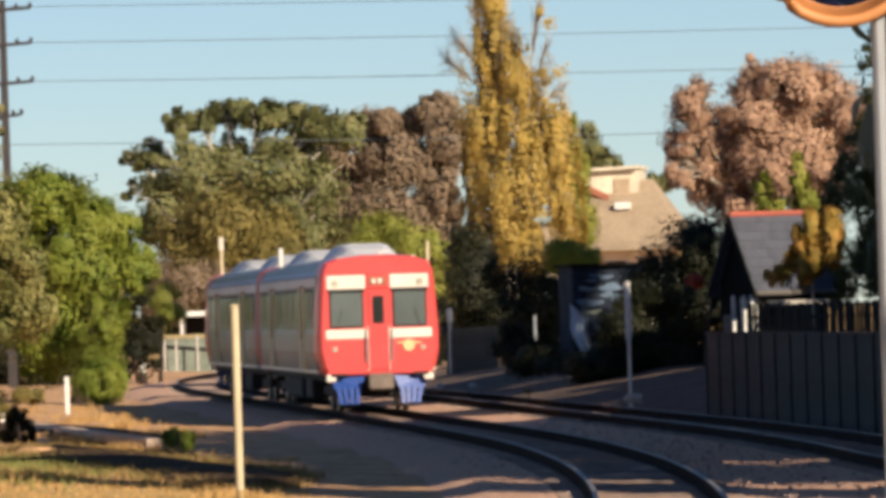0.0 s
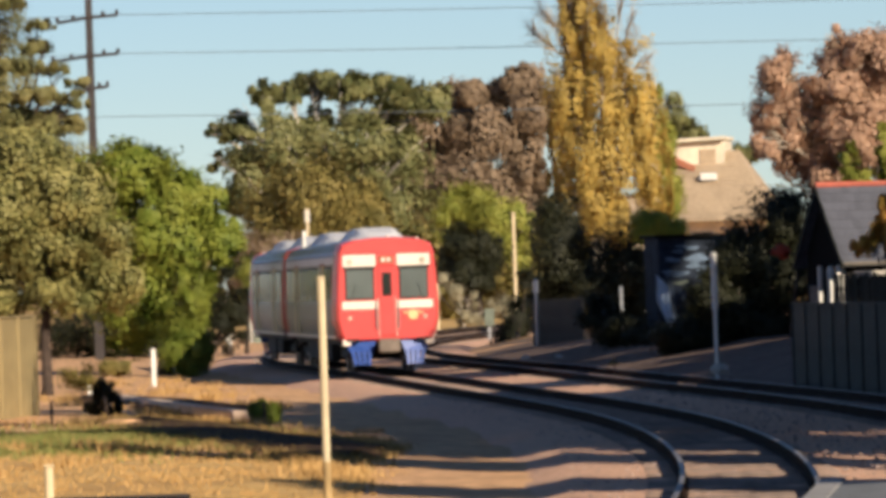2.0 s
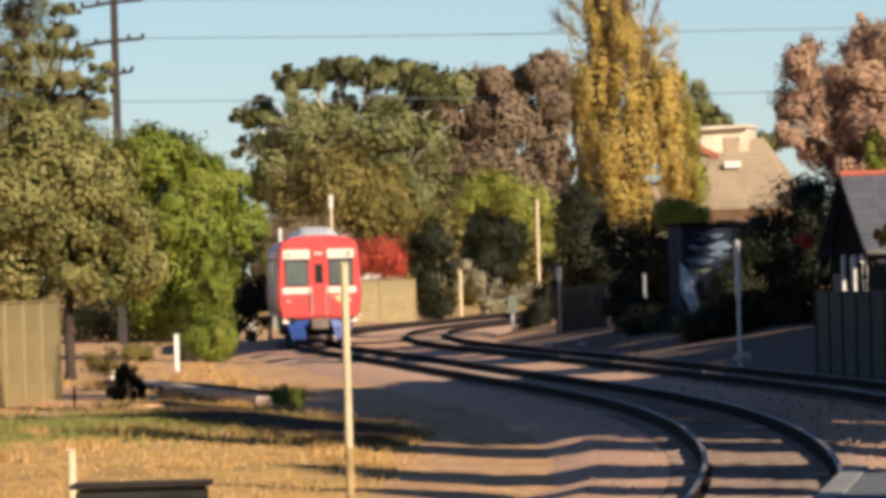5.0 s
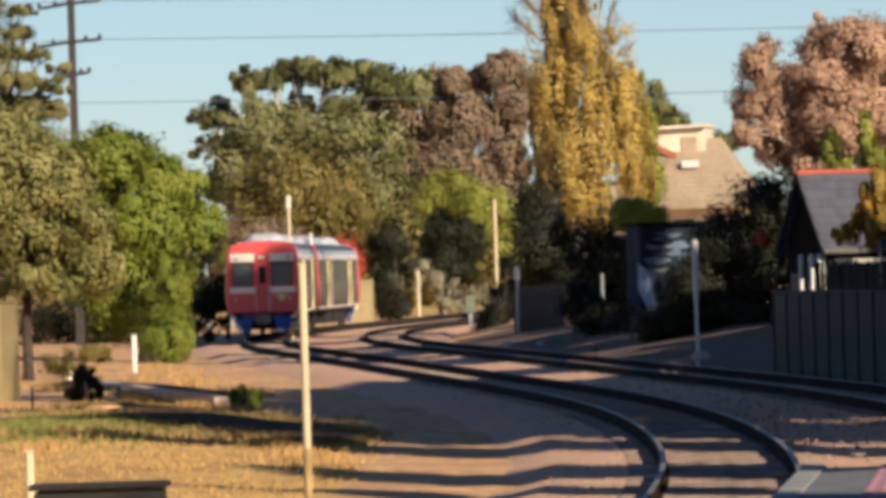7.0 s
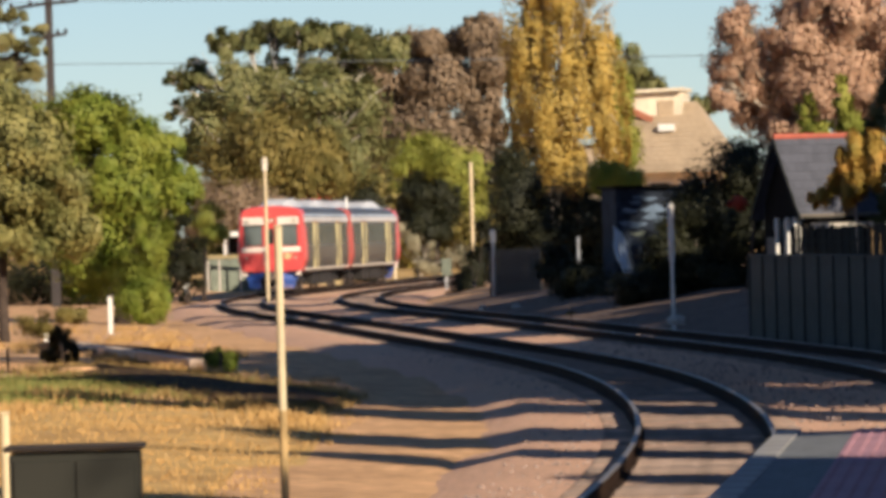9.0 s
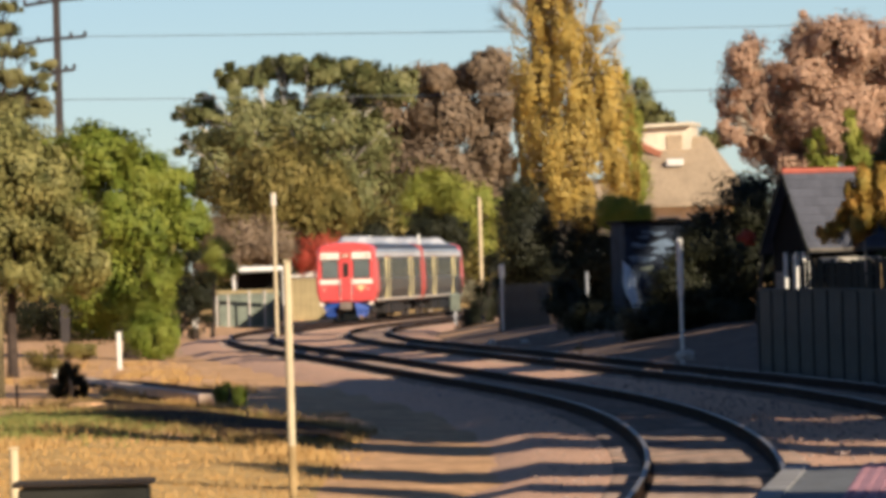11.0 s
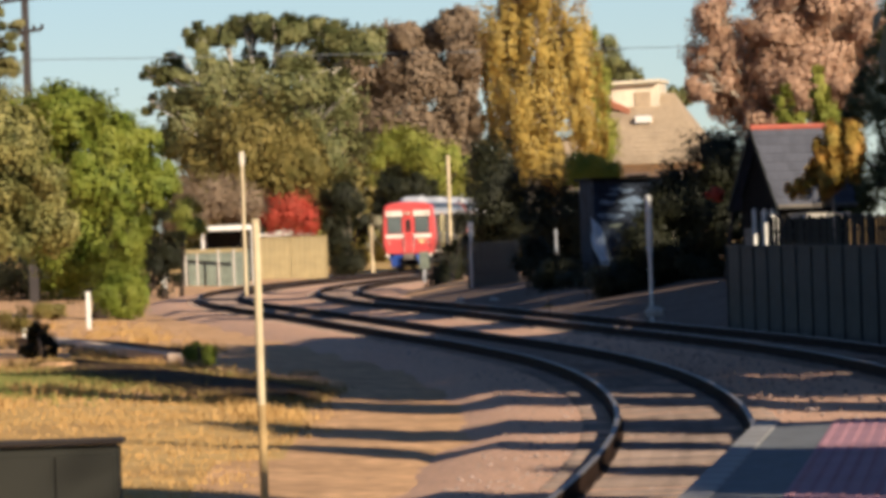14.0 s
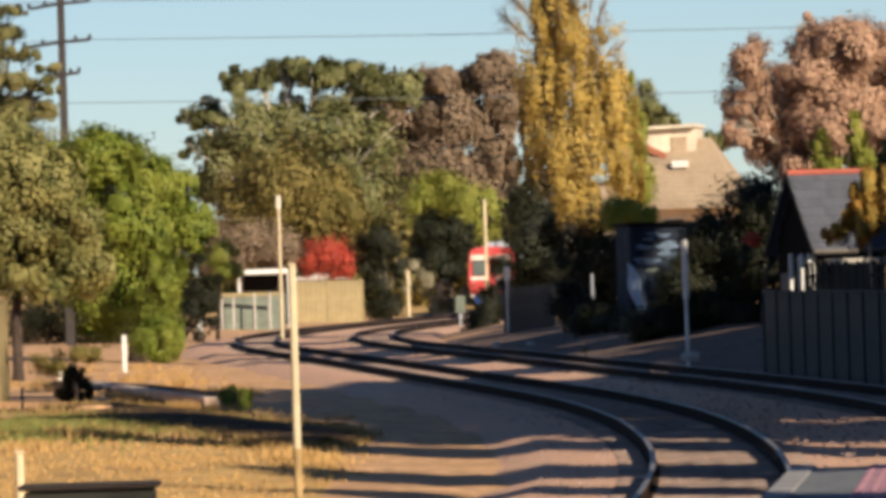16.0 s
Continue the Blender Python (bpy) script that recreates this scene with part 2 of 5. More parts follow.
# ---------------- mesh tools ----------------
class Build:
    """Collects points and faces, then makes one mesh."""

    def __init__(self):
        self.v, self.f, self.s = [], [], []

    def add(self, vs, fs, slot=0):
        o = len(self.v)
        self.v += [tuple(p) for p in vs]
        self.f += [tuple(o + i for i in q) for q in fs]
        self.s += [slot] * len(fs)
        return self

    def box(self, x0, x1, y0, y1, z0, z1, bev=0.0, slot=0):
        if bev <= 0:
            vs = [(x, y, z) for z in (z0, z1) for y in (y0, y1) for x in (x0, x1)]
            return self.add(vs, [(0, 2, 3, 1), (4, 5, 7, 6), (0, 1, 5, 4), (2, 6, 7, 3), (0, 4, 6, 2), (1, 3, 7, 5)], slot)
        b = bev
        prof = [(x0 + b, y0), (x1 - b, y0), (x1, y0 + b), (x1, y1 - b), (x1 - b, y1), (x0 + b, y1), (x0, y1 - b), (x0, y0 + b)]
        cx, cy = (x0 + x1) / 2, (y0 + y1) / 2

        def shrink(p):
            return (p[0] + math.copysign(min(b, abs(cx - p[0])), cx - p[0]), p[1] + math.copysign(min(b, abs(cy - p[1])), cy - p[1]))
        rings = [[(*shrink(p), z0) for p in prof], [(*p, z0 + b) for p in prof], [(*p, z1 - b) for p in prof], [(*shrink(p), z1) for p in prof]]
        return self.loft(rings, slot)

    def loft(self, rings, slot=0, caps=True, closed=True):
        n = len(rings[0])
        vs = [p for r in rings for p in r]
        fs = []
        for i in range(len(rings) - 1):
            for j in range(n if closed else n - 1):
                a, b = i * n + j, i * n + (j + 1) % n
                fs.append((a, b, b + n, a + n))
        if caps and closed:
            fs += [tuple(range(n - 1, -1, -1)), tuple(range((len(rings) - 1) * n, len(rings) * n))]
        return self.add(vs, fs, slot)

    def tube(self, pts, radii, n=7, slot=0):
        rings = []
        for i, p in enumerate(pts):
            p = Vector(p)
            d = (Vector(pts[min(i + 1, len(pts) - 1)]) - Vector(pts[max(i - 1, 0)])).normalized()
            u = d.orthogonal().normalized()
            w = d.cross(u)
            r = radii[i] if hasattr(radii, "__len__") else radii
            rings.append([p + r * (math.cos(2 * math.pi * k / n) * u + math.sin(2 * math.pi * k / n) * w) for k in range(n)])
        return self.loft(rings, slot)

    def poly(self, pts, offset, slot=0):
        """A flat outline given thickness along offset."""
        o = Vector(offset)
        return self.loft([[Vector(p) for p in pts], [Vector(p) + o for p in pts]], slot)

    def mesh(self, name, mats, smooth=False):
        me = bpy.data.meshes.new(name)
        me.from_pydata(self.v, [], self.f)
        for m in (mats if isinstance(mats, (list, tuple)) else [mats]):
            me.materials.append(m)
        me.polygons.foreach_set("material_index", self.s)
        me.validate()
        bm = bmesh.new()
        bm.from_mesh(me)
        bmesh.ops.recalc_face_normals(bm, faces=bm.faces)
        bm.to_mesh(me)
        bm.free()
        if smooth:
            me.polygons.foreach_set("use_smooth", [True] * len(me.polygons))
        return me


def part(name, b, mats, parent=None, label="", smooth=False):
    ob = new(name, b.mesh(name, mats, smooth) if isinstance(b, Build) else b)
    if parent:
        ob.parent = parent
    return tagged(ob, label)


def thing(name, at, label, category, group="", kind=""):
    ob = new(name)
    ob.empty_display_size = 0.2
    ob.location = at
    return tagged(ob, label, category, group, kind)


# ---------------- the line of the track ----------------
LINE_Y = [-60, 0, 30, 49, 60, 71, 85, 97, 112, 128, 145, 160, 175, 190, 205, 226, 251, 275, 295, 318, 343, 369, 405, 432, 500, 640]
LINE_X = [-9.0, -3.3, -0.55, 1.05, 1.95, 2.75, 3.45, 3.72, 3.68, 3.15, 2.0, 0.75, -0.45, -1.65, -2.85, -4.75, -6.75, -7.8, -7.95, -6.95, -4.9, -2.45, 0.77, 3.0, 8.6, 19.0]
_g = np.arange(-60, 640, 0.5)
_c = np.interp(_g, LINE_Y, LINE_X)
for _ in range(3):
    _k = np.pad(_c, 24, mode="reflect", reflect_type="odd")
    _c = np.convolve(_k, np.ones(25) / 25, "same")[24:-24]


def line(y):
    return float(np.interp(y, _g, _c))


def second(y):
    """Distance from the near track to the other one."""
    return 4.85 + max(0.0, 110 - y) * 0.02


def heading(y):
    return (line(y + 1) - line(y - 1)) / 2


GAUGE = 0.835


def ground_z(x, y):
    d = x - line(y)
    z = -0.34 + 0.07 * noise.noise((x * 0.25, y * 0.12, 3.0)) + 0.035 * noise.noise((x * 1.1, y * 0.5, 9.0))
    if d < -3.4:
        z += 0.22 * min(1, (-d - 3.4) / 6.0)
    e = d - second(y) - 2.6
    if -2.6 <= d and e < 0:
        z = -0.50
    if e > 0:
        z += 0.9 * min(1, e / 5.0)
    return z


# ---------------- ground ----------------
def make_ground():
    xs = np.concatenate([[-3000, -900, -300, -120], np.arange(-70, -24, 4), np.arange(-24, 26, 0.8), np.arange(26, 72, 4), [120, 300, 900, 3000]])
    ys = np.concatenate([[-3000, -600, -100, 0], np.arange(20, 280, 1.6), np.arange(280, 520, 5), [560, 700, 1000, 1800, 4000]])
    b = Build()
    vs = [(float(x), float(y), ground_z(float(x), float(y)) if abs(x) < 80 and -20 < y < 560 else -0.15) for y in ys for x in xs]
    n = len(xs)
    fs = [(j * n + i, j * n + i + 1, (j + 1) * n + i + 1, (j + 1) * n + i) for j in range(len(ys) - 1) for i in range(n - 1)]
    b.add(vs, fs)
    for k, q in enumerate(fs):
        cx, cy = sum(vs[i][0] for i in q) / 4, sum(vs[i][1] for i in q) / 4
        edge = 112 + 10 * noise.noise((cx * 0.3, cy * 0.1, 5.0))
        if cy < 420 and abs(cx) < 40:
            # slot 2 is the bank soil with shade in its colour
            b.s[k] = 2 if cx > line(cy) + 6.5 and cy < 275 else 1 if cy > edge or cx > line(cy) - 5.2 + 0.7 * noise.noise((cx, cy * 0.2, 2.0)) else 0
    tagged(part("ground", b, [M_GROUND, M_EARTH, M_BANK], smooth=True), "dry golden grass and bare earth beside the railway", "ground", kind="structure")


def make_ballast():
    b = Build()
    ys = list(np.arange(-40, 240, 1.0)) + list(np.arange(240, 620, 3.0))
    offs = [-3.5, -2.9, -2.3, -1.7, -1.2, -0.6, 0, 0.6, 1.2, 1.7, 2.3, 2.9, 3.5, 4.1, 4.7, 5.3, 5.9, 6.5, 7.0, 7.6, 8.3]
    vs = []
    for y in ys:
        w = second(y)
        for o in offs:
            x = line(y) + (o if o < 2.5 else o + w - 4.85)
            edge = max(0.0, (-2.3 - o) / 1.2, (o - 7.0) / 1.3)
            z = -0.205 - 0.25 * edge + 0.035 * noise.noise((x * 2.1, y * 1.3, 1.0)) + (0.02 * noise.noise((x * 7, y * 7, 4.0)))
            if 1.6 < o < 3.3:
                z -= 0.05
            vs.append((x, y, z))
    n = len(offs)
    b.add(vs, [(j * n + i, j * n + i + 1, (j + 1) * n + i + 1, (j + 1) * n + i) for j in range(len(ys) - 1) for i in range(n - 1)])
    return tagged(part("ballast", b, M_BALLAST, smooth=True), "pinkish grey crushed stone ballast under both tracks", "ballast", kind="structure")


def make_rail(name, offset, other):
    """A rail of the true section, bent along the line."""
    prof = [(-0.08, -0.20), (-0.08, -0.185), (-0.014, -0.165), (-0.012, -0.05), (-0.036, -0.035), (-0.036, -0.008), (-0.028, 0.0), (0.028, 0.0), (0.036, -0.008), (0.036, -0.035), (0.012, -0.05), (0.014, -0.165), (0.08, -0.185), (0.08, -0.20)]
    b = Build()
    rings = []
    ys = list(np.arange(-40, 260, 1.5)) + list(np.arange(260, 620, 4.0))
    for y in ys:
        x = line(y) + offset + (second(y) if other else 0)
        rings.append([(x + p[0], y, p[1]) for p in prof])
    b.loft(rings)
    n = len(prof)
    for i in range(len(b.s) - 2):
        b.s[i] = 1 if i % n in (5, 6, 7) else 0
    return tagged(part(name, b, [M_RAILSIDE, M_RAILTOP]), "rusty steel rail with a worn bright head", "rail", "rails of the double track", "structure")


def make_platform():
    y0, y1 = -30.0, 49.5
    root = thing("platform", (0, 0, 0), "island station platform of grey asphalt with pink tactile strip", "platform", kind="structure")
    b = Build()
    ys = [y0, 0, 15, 25, 35, 42, y1]
    off = 1.40
    body = [[(line(y) + off + 0.12, y, -0.4), (line(y) + off + 2.7 + 0.02 * (60 - y), y, -0.4), (line(y) + off + 2.7 + 0.02 * (60 - y), y, 0.985), (line(y) + off + 0.12, y, 0.985)] for y in ys]
    b.loft(body)
    part("deck", b, M_ASPHALT, root)
    return root


def strip_pieces(parent, name, m, off, width, length, y0, y1, z, h, gap=0.012, studs=False):
    """Pieces laid end to end along the platform edge."""
    one = Build().box(-width / 2, width / 2, -length / 2 + gap, length / 2 - gap, 0, h, 0.008)
    if studs:
        for i in range(8):
            for j in range(6):
                x, y = -width / 2 + (i + 0.5) * width / 8, -length / 2 + (j + 0.5) * length / 6
                one.box(x - 0.014, x + 0.014, y - 0.014, y + 0.014, h - 0.001, h + 0.005)
    shared = one.mesh(name, m)
    y = y0
    while y < y1:
        ym = y + length / 2
        ob = part(name, shared, m, parent)
        ob.matrix_local = pose(line(ym) + off, ym, z, 0, 0, -math.degrees(math.atan(heading(ym))))
        y += length


# ---------------- plants ----------------
def leaf_mesh(name, lobes, n, size, seed, m, clump=0.2, stretch=1.0, per=60, depth=1.0, shell=0.45, droop=0.0):
    """A crown: clumps of small blades on and in a set of rounded masses."""
    rs = np.random.RandomState(seed)
    lb = np.array(lobes, float)           # x, y, z, rx, rz
    rx, rz = lb[:, 3], lb[:, 4]
    w = (rx * np.maximum(rx, rz)) ** 0.9
    w = w / w.sum()
    k = max(6, n // per)
    pick = rs.choice(len(lb), k, p=w)
    d = rs.normal(size=(k, 3))
    d /= np.linalg.norm(d, axis=1)[:, None]
    r = shell + (1.06 - shell) * rs.rand(k) ** 0.7
    r *= 1 + 0.07 * np.clip(rs.normal(size=k), -2, 1.2)
    rad = np.stack([rx[pick], rx[pick] * depth, rz[pick]], 1)
    cen = lb[pick, :3] + d * r[:, None] * rad
    own = np.repeat(np.arange(k), per)
    m_r = np.minimum(rx, rz * 1.5)[pick][own]
    sp = clump * m_r * (0.6 + 0.8 * rs.rand(k)[own])
    off = np.clip(rs.normal(size=(k * per, 3)), -1.7, 1.7) * sp[:, None] * np.array([1, 1, stretch])
    p = cen[own] + off
    lean = 0.24 * rs.normal(size=(k * per, 3))
    ball = off / (np.linalg.norm(off, axis=1)[:, None] + 1e-9)
    out = 0.85 * d[own] + 0.4 * ball + 0.8 * lean + np.array([0, 0, 0.12])
    out /= np.linalg.norm(out, axis=1)[:, None]
    up = rs.normal(size=(k * per, 3)) * (1 - droop) + np.array([0, 0, -2.0 * droop])
    a = np.cross(out, up)
    a /= np.linalg.norm(a, axis=1)[:, None] + 1e-9
    c = np.cross(out, a)
    s = size * (0.55 + 0.9 * rs.rand(k * per))[:, None]
    el = 1.0 + 1.2 * droop
    v = np.stack([p - c * s * el, p + a * s * 0.55 + out * s * 0.12, p + c * s * el, p - a * s * 0.55 + out * s * 0.12], 1).reshape(-1, 3)
    q = len(p)
    me = bpy.data.meshes.new(name)
    me.vertices.add(q * 4)
    me.vertices.foreach_set("co", v.ravel())
    me.loops.add(q * 4)
    me.loops.foreach_set("vertex_index", np.arange(q * 4))
    me.polygons.add(q)
    me.polygons.foreach_set("loop_start", np.arange(q) * 4)
    me.polygons.foreach_set("loop_total", np.full(q, 4))
    me.materials.append(m)
    me.update()
    me.validate()
    return me


def masses(lobes, k, seed):
    """Splits each rounded mass of a crown into k smaller ones over its surface."""
    rs = np.random.RandomState(seed + 500)
    out = []
    for x, y, z, a, c in lobes:
        for i in range(k):
            d = rs.normal(size=3)
            d /= np.linalg.norm(d)
            q = rs.uniform(0.38, 0.58)
            r = 1.12 - q
            out.append((x + d[0] * a * r, y + d[1] * a * r, z + d[2] * c * r, a * q, c * q))
        out.append((x, y, z, a * 0.84, c * 0.84))
    return out


def tree(name, label, category, base, lobes, leaf, bark, n, size, seed, trunk_r=0.25, group="", twig=0, fine=True, mass=0, **kw):
    """A tapered trunk, limbs to each mass of the crown, finer branches, and the leaves. Lobes: x, y, z, radius across, radius up, in the world."""
    if mass:
        kw = {"shell": 0.62, "clump": 0.3, **kw}
    if fine:
        n, size = int(n * 1.9), size * 0.62
        kw = {"per": 120, "clump": 0.24, **kw}
    base = Vector(base)
    root = thing(name, base, label, category, group)
    loc = [(x - base.x, y - base.y, z - base.z, a, c) for x, y, z, a, c in lobes]
    rnd = random.Random(seed)
    mid = Vector((sum(l[0] for l in loc) / len(loc), sum(l[1] for l in loc) / len(loc), 0))
    zmin, zmax = min(l[2] - l[4] for l in loc), max(l[2] for l in loc)
    fork = Vector((mid.x * 0.35, mid.y * 0.35, max(0.4, zmin + 0.18 * (zmax - zmin))))
    b = Build()
    b.tube([(0, 0, -0.2), (0.02, 0.01, 0.25), fork * 0.5 + Vector((rnd.uniform(-.1, .1), 0, 0)), fork], [trunk_r * 1.5, trunk_r * 1.1, trunk_r * 0.95, trunk_r * 0.85], 9)
    for x, y, z, a, c in loc:
        end = Vector((x, y, z + 0.3 * c))
        m2 = fork.lerp(end, 0.5) + Vector((rnd.uniform(-.2, .2) * a, rnd.uniform(-.2, .2) * a, -0.08 * (end - fork).length))
        b.tube([fork, m2, end], [trunk_r * 0.5, trunk_r * 0.3, trunk_r * 0.1], 6)
        for _ in range(5 + twig):
            s0 = m2.lerp(end, rnd.uniform(0.1, 0.95))
            e0 = Vector((x, y, z)) + Vector((rnd.uniform(-1, 1) * a, rnd.uniform(-1, 1) * a, rnd.uniform(-0.5, 1) * c)) * 0.9
            b.tube([s0, s0.lerp(e0, 0.55) + Vector((0, 0, 0.1 * c)), e0], [trunk_r * 0.14, trunk_r * 0.09, trunk_r * 0.03], 4)
    part("trunk", b, bark, root, smooth=True)
    if n:
        part("crown", leaf_mesh("crown", masses(loc, mass, seed) if mass else loc, n, size, seed, leaf, **kw), leaf, root)
    return root


make_ground()
ballast = make_ballast()
for _nm, _o, _s in (("rail_near_west", -GAUGE, False), ("rail_near_east", GAUGE, False), ("rail_far_west", -GAUGE, True), ("rail_far_east", GAUGE, True)):
    make_rail(_nm, _o, _s)
platform = make_platform()


# ---------------- fences and posts ----------------
def sheet_fence(a, b, height, m, label, panel=2.4, ribs=9, name="sheet_fence"):
    """A run of ribbed steel sheets between posts with a cap rail."""
    a, b = Vector(a), Vector(b)
    run = b - a
    n = max(1, round(run.length / panel))
    root = thing(name, a, label, "fence")
    root.rotation_euler = (0, 0, math.atan2(run.y, run.x))
    w = run.length / n
    pts = []
    for i in range(ribs * 4 + 1):
        pts.append((w * i / (ribs * 4), (0, 0.01, 0.01, 0)[i % 4]))
    ring = lambda z: [(x, y, z) for x, y in pts] + [(x, y - 0.012, z) for x, y in reversed(pts)]
    sheet = Build().loft([ring(-0.15), ring(height)]).mesh("sheet", m)
    post = Build().box(-0.04, 0.04, -0.05, 0.05, -0.3, height + 0.05, 0.01).mesh("post", m)
    cap = Build().box(0.03, w - 0.03, -0.04, 0.055, height, height + 0.05, 0.01).mesh("cap_rail", m)
    for i in range(n + 1):
        z = (b.z - a.z) * i / n
        if i < n:
            for nm, me in (("sheet", sheet), ("cap_rail", cap)):
                o = part(nm, me, m, root)
                o.location = (w * i, 0, z)
        o = part("post", post, m, root)
        o.location = (w * i, 0, z)
    return root


def paling_fence(a, b, height, m, label, w=0.14, seed=1, name="paling_fence"):
    a, b = Vector(a), Vector(b)
    run = b - a
    root = thing(name, a, label, "fence")
    root.rotation_euler = (0, 0, math.atan2(run.y, run.x))
    pale = Build().box(-w / 2 + 0.006, w / 2 - 0.006, -0.012, 0.012, 0, height, 0.005).mesh("paling", m)
    rnd = random.Random(seed)
    n = int(run.length / w)
    for i in range(n):
        o = part("paling", pale, m, root)
        o.matrix_local = pose((i + 0.5) * w, 0, rnd.uniform(-0.06, 0.03) + (b.z - a.z) * i / n, 0, rnd.uniform(-1.2, 1.2), 0)
    for z in (height * 0.22, height * 0.8):
        part("rail", Build().box(0, n * w, 0.013, 0.07, z, z + 0.08, 0.01), m, root)
    return root


def slim_post(base, height, r, m, label, name="post", lean=0.0, square=False, top=None, foot=0.0):
    """A post with a cap; top: a thicker board or sleeve on its upper part as (length, half width, depth)."""
    root = thing(name, base, label, "post")
    if square:
        part("shaft", Build().box(-r, r, -r, r, -0.3, height, r * 0.25), m, root)
    else:
        part("shaft", Build().tube([(0, 0, -0.3), (0, 0, height)], r, 12), m, root, smooth=False)
    part("cap", Build().box(-r * 1.15, r * 1.15, -r * 1.15, r * 1.15, height, height + r * 0.6, r * 0.25), m, root)
    # foot adds a made-up sleeve that blends the lower shaft into the grass
    if foot:
        part("added_foot_sleeve", Build().tube([(0, 0, -0.3), (0, 0, foot)], r * 1.06, 12), M_POSTFOOT, root, "ochre lower sleeve added to blend into the grass")
    if top:
        part("marker_board", Build().box(-top[1], top[1], -top[2], top[2], height - top[0], height, 0.02), M_WHITE, root, "white marker board")
    return root


slim_post((-1.365, 61, -0.2), 2.8, 0.036, M_POST, "slender cream painted post in dry grass beside the track", "track_post", foot=1.15)
slim_post((-9.58, 202.0, -0.05), 0.92, 0.07, M_WHITE, "short white marker post at the edge of the ballast", "marker_post", square=True)
slim_post((6.41, 180, 0.09), 3.03, 0.05, M_WHITE, "tall white-topped marker post by the far track", "marker_post", top=(1.5, 0.08, 0.03))
slim_post((-4.44, 70.0, -0.1), 0.86, 0.05, M_POST, "short cream post beside the cabinet", "guard_post")
slim_post((-6.98, 290, 0), 5.95, 0.075, M_POST, "tall pale timber pole beyond the bend", "pole", top=(0.55, 0.10, 0.06))
slim_post((2.08, 330, 0), 5.9, 0.085, M_POST, "pale timber pole at the far bend", "pole")
slim_post((-2.11, 398, -0.2), 2.79, 0.11, M_POST, "pale slender mast by the far track", "pole")
slim_post((2.43, 262, 0), 2.6, 0.06, M_GREYPOST, "grey fence end post with a pale top", "fence_post", top=(0.5, 0.1, 0.05))
slim_post((5.85, 268, 0.2), 2.0, 0.06, M_GREYPOST, "grey steel post among the shrubs", "fence_post")


def cabinet(at, w, d, h):
    root = thing("trackside_cabinet", at, "dark olive steel equipment cabinet with black lid", "cabinet")
    part("body", Build().box(-w / 2 + 0.02, w / 2 - 0.02, -d / 2 + 0.02, d / 2 - 0.02, 0.08, h - 0.05, 0.012), M_CABINET, root)
    part("plinth", Build().box(-w / 2 + 0.04, w / 2 - 0.04, -d / 2 + 0.04, d / 2 - 0.04, -0.3, 0.08), M_CONCRETE, root, "concrete plinth")
    part("lid", Build().box(-w / 2 - 0.015, w / 2 + 0.015, -d / 2 - 0.02, d / 2 + 0.02, h - 0.035, h, 0.01), M_CABINET_LID, root, "black overhanging lid")
    for s in (-1, 1):
        dr = part("door", Build().box(min(s * 0.012, s * (w / 2 - 0.05)), max(s * 0.012, s * (w / 2 - 0.05)), -d / 2 + 0.005, -d / 2 + 0.022, 0.14, h - 0.1, 0.005), M_CABINET, root)
        part("handle", Build().box(s * 0.05 - 0.012, s * 0.05 + 0.012, -d / 2 - 0.02, -d / 2 + 0.006, h * 0.5, h * 0.5 + 0.14, 0.005), M_GREYPOST, dr)
    return root


cabinet((-2.39, 45, -0.15), 0.9, 0.5, 1.32)

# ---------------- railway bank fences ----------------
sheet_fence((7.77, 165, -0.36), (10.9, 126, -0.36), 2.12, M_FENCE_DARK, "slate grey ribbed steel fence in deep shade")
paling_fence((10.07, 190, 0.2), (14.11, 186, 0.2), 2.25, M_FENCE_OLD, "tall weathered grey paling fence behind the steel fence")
paling_fence((2.29, 264, -0.1), (4.16, 255, 0.0), 1.9, M_FENCE_SHADE, "shaded dark grey paling fence beside the far track", seed=4)
sheet_fence((-10.99, 140, -0.05), (-9.85, 152, -0.05), 2.15, M_FENCE_BEIGE, "sunlit beige ribbed steel fence behind the tree")
sheet_fence((-8.78, 392, -0.15), (-4.72, 393, -0.15), 2.3, M_FENCE_BEIGE, "sunlit beige steel fence beyond the bend", ribs=7)
sheet_fence((-11.69, 354, -0.1), (-8.38, 355, -0.1), 1.7, M_TEAL, "faded teal sheet fence beyond the bend", ribs=7)


def low_beam(name, a, b, w, h, m, label, cat):
    a, b = Vector(a), Vector(b)
    run = b - a
    ob = tagged(part(name, Build().box(0, run.length, -w / 2, w / 2, -0.1, h, 0.02), m), label, cat)
    ob.matrix_world = Matrix.Translation(a) @ pose(0, 0, 0, 0, 0, math.degrees(math.atan2(run.y, run.x)))
    return ob


low_beam("drain_kerb", (-9.15, 170.8, -0.05), (-4.88, 140.4, -0.1), 0.34, 0.10, M_KERB, "long low pale drain kerb in bare ground", "kerb")


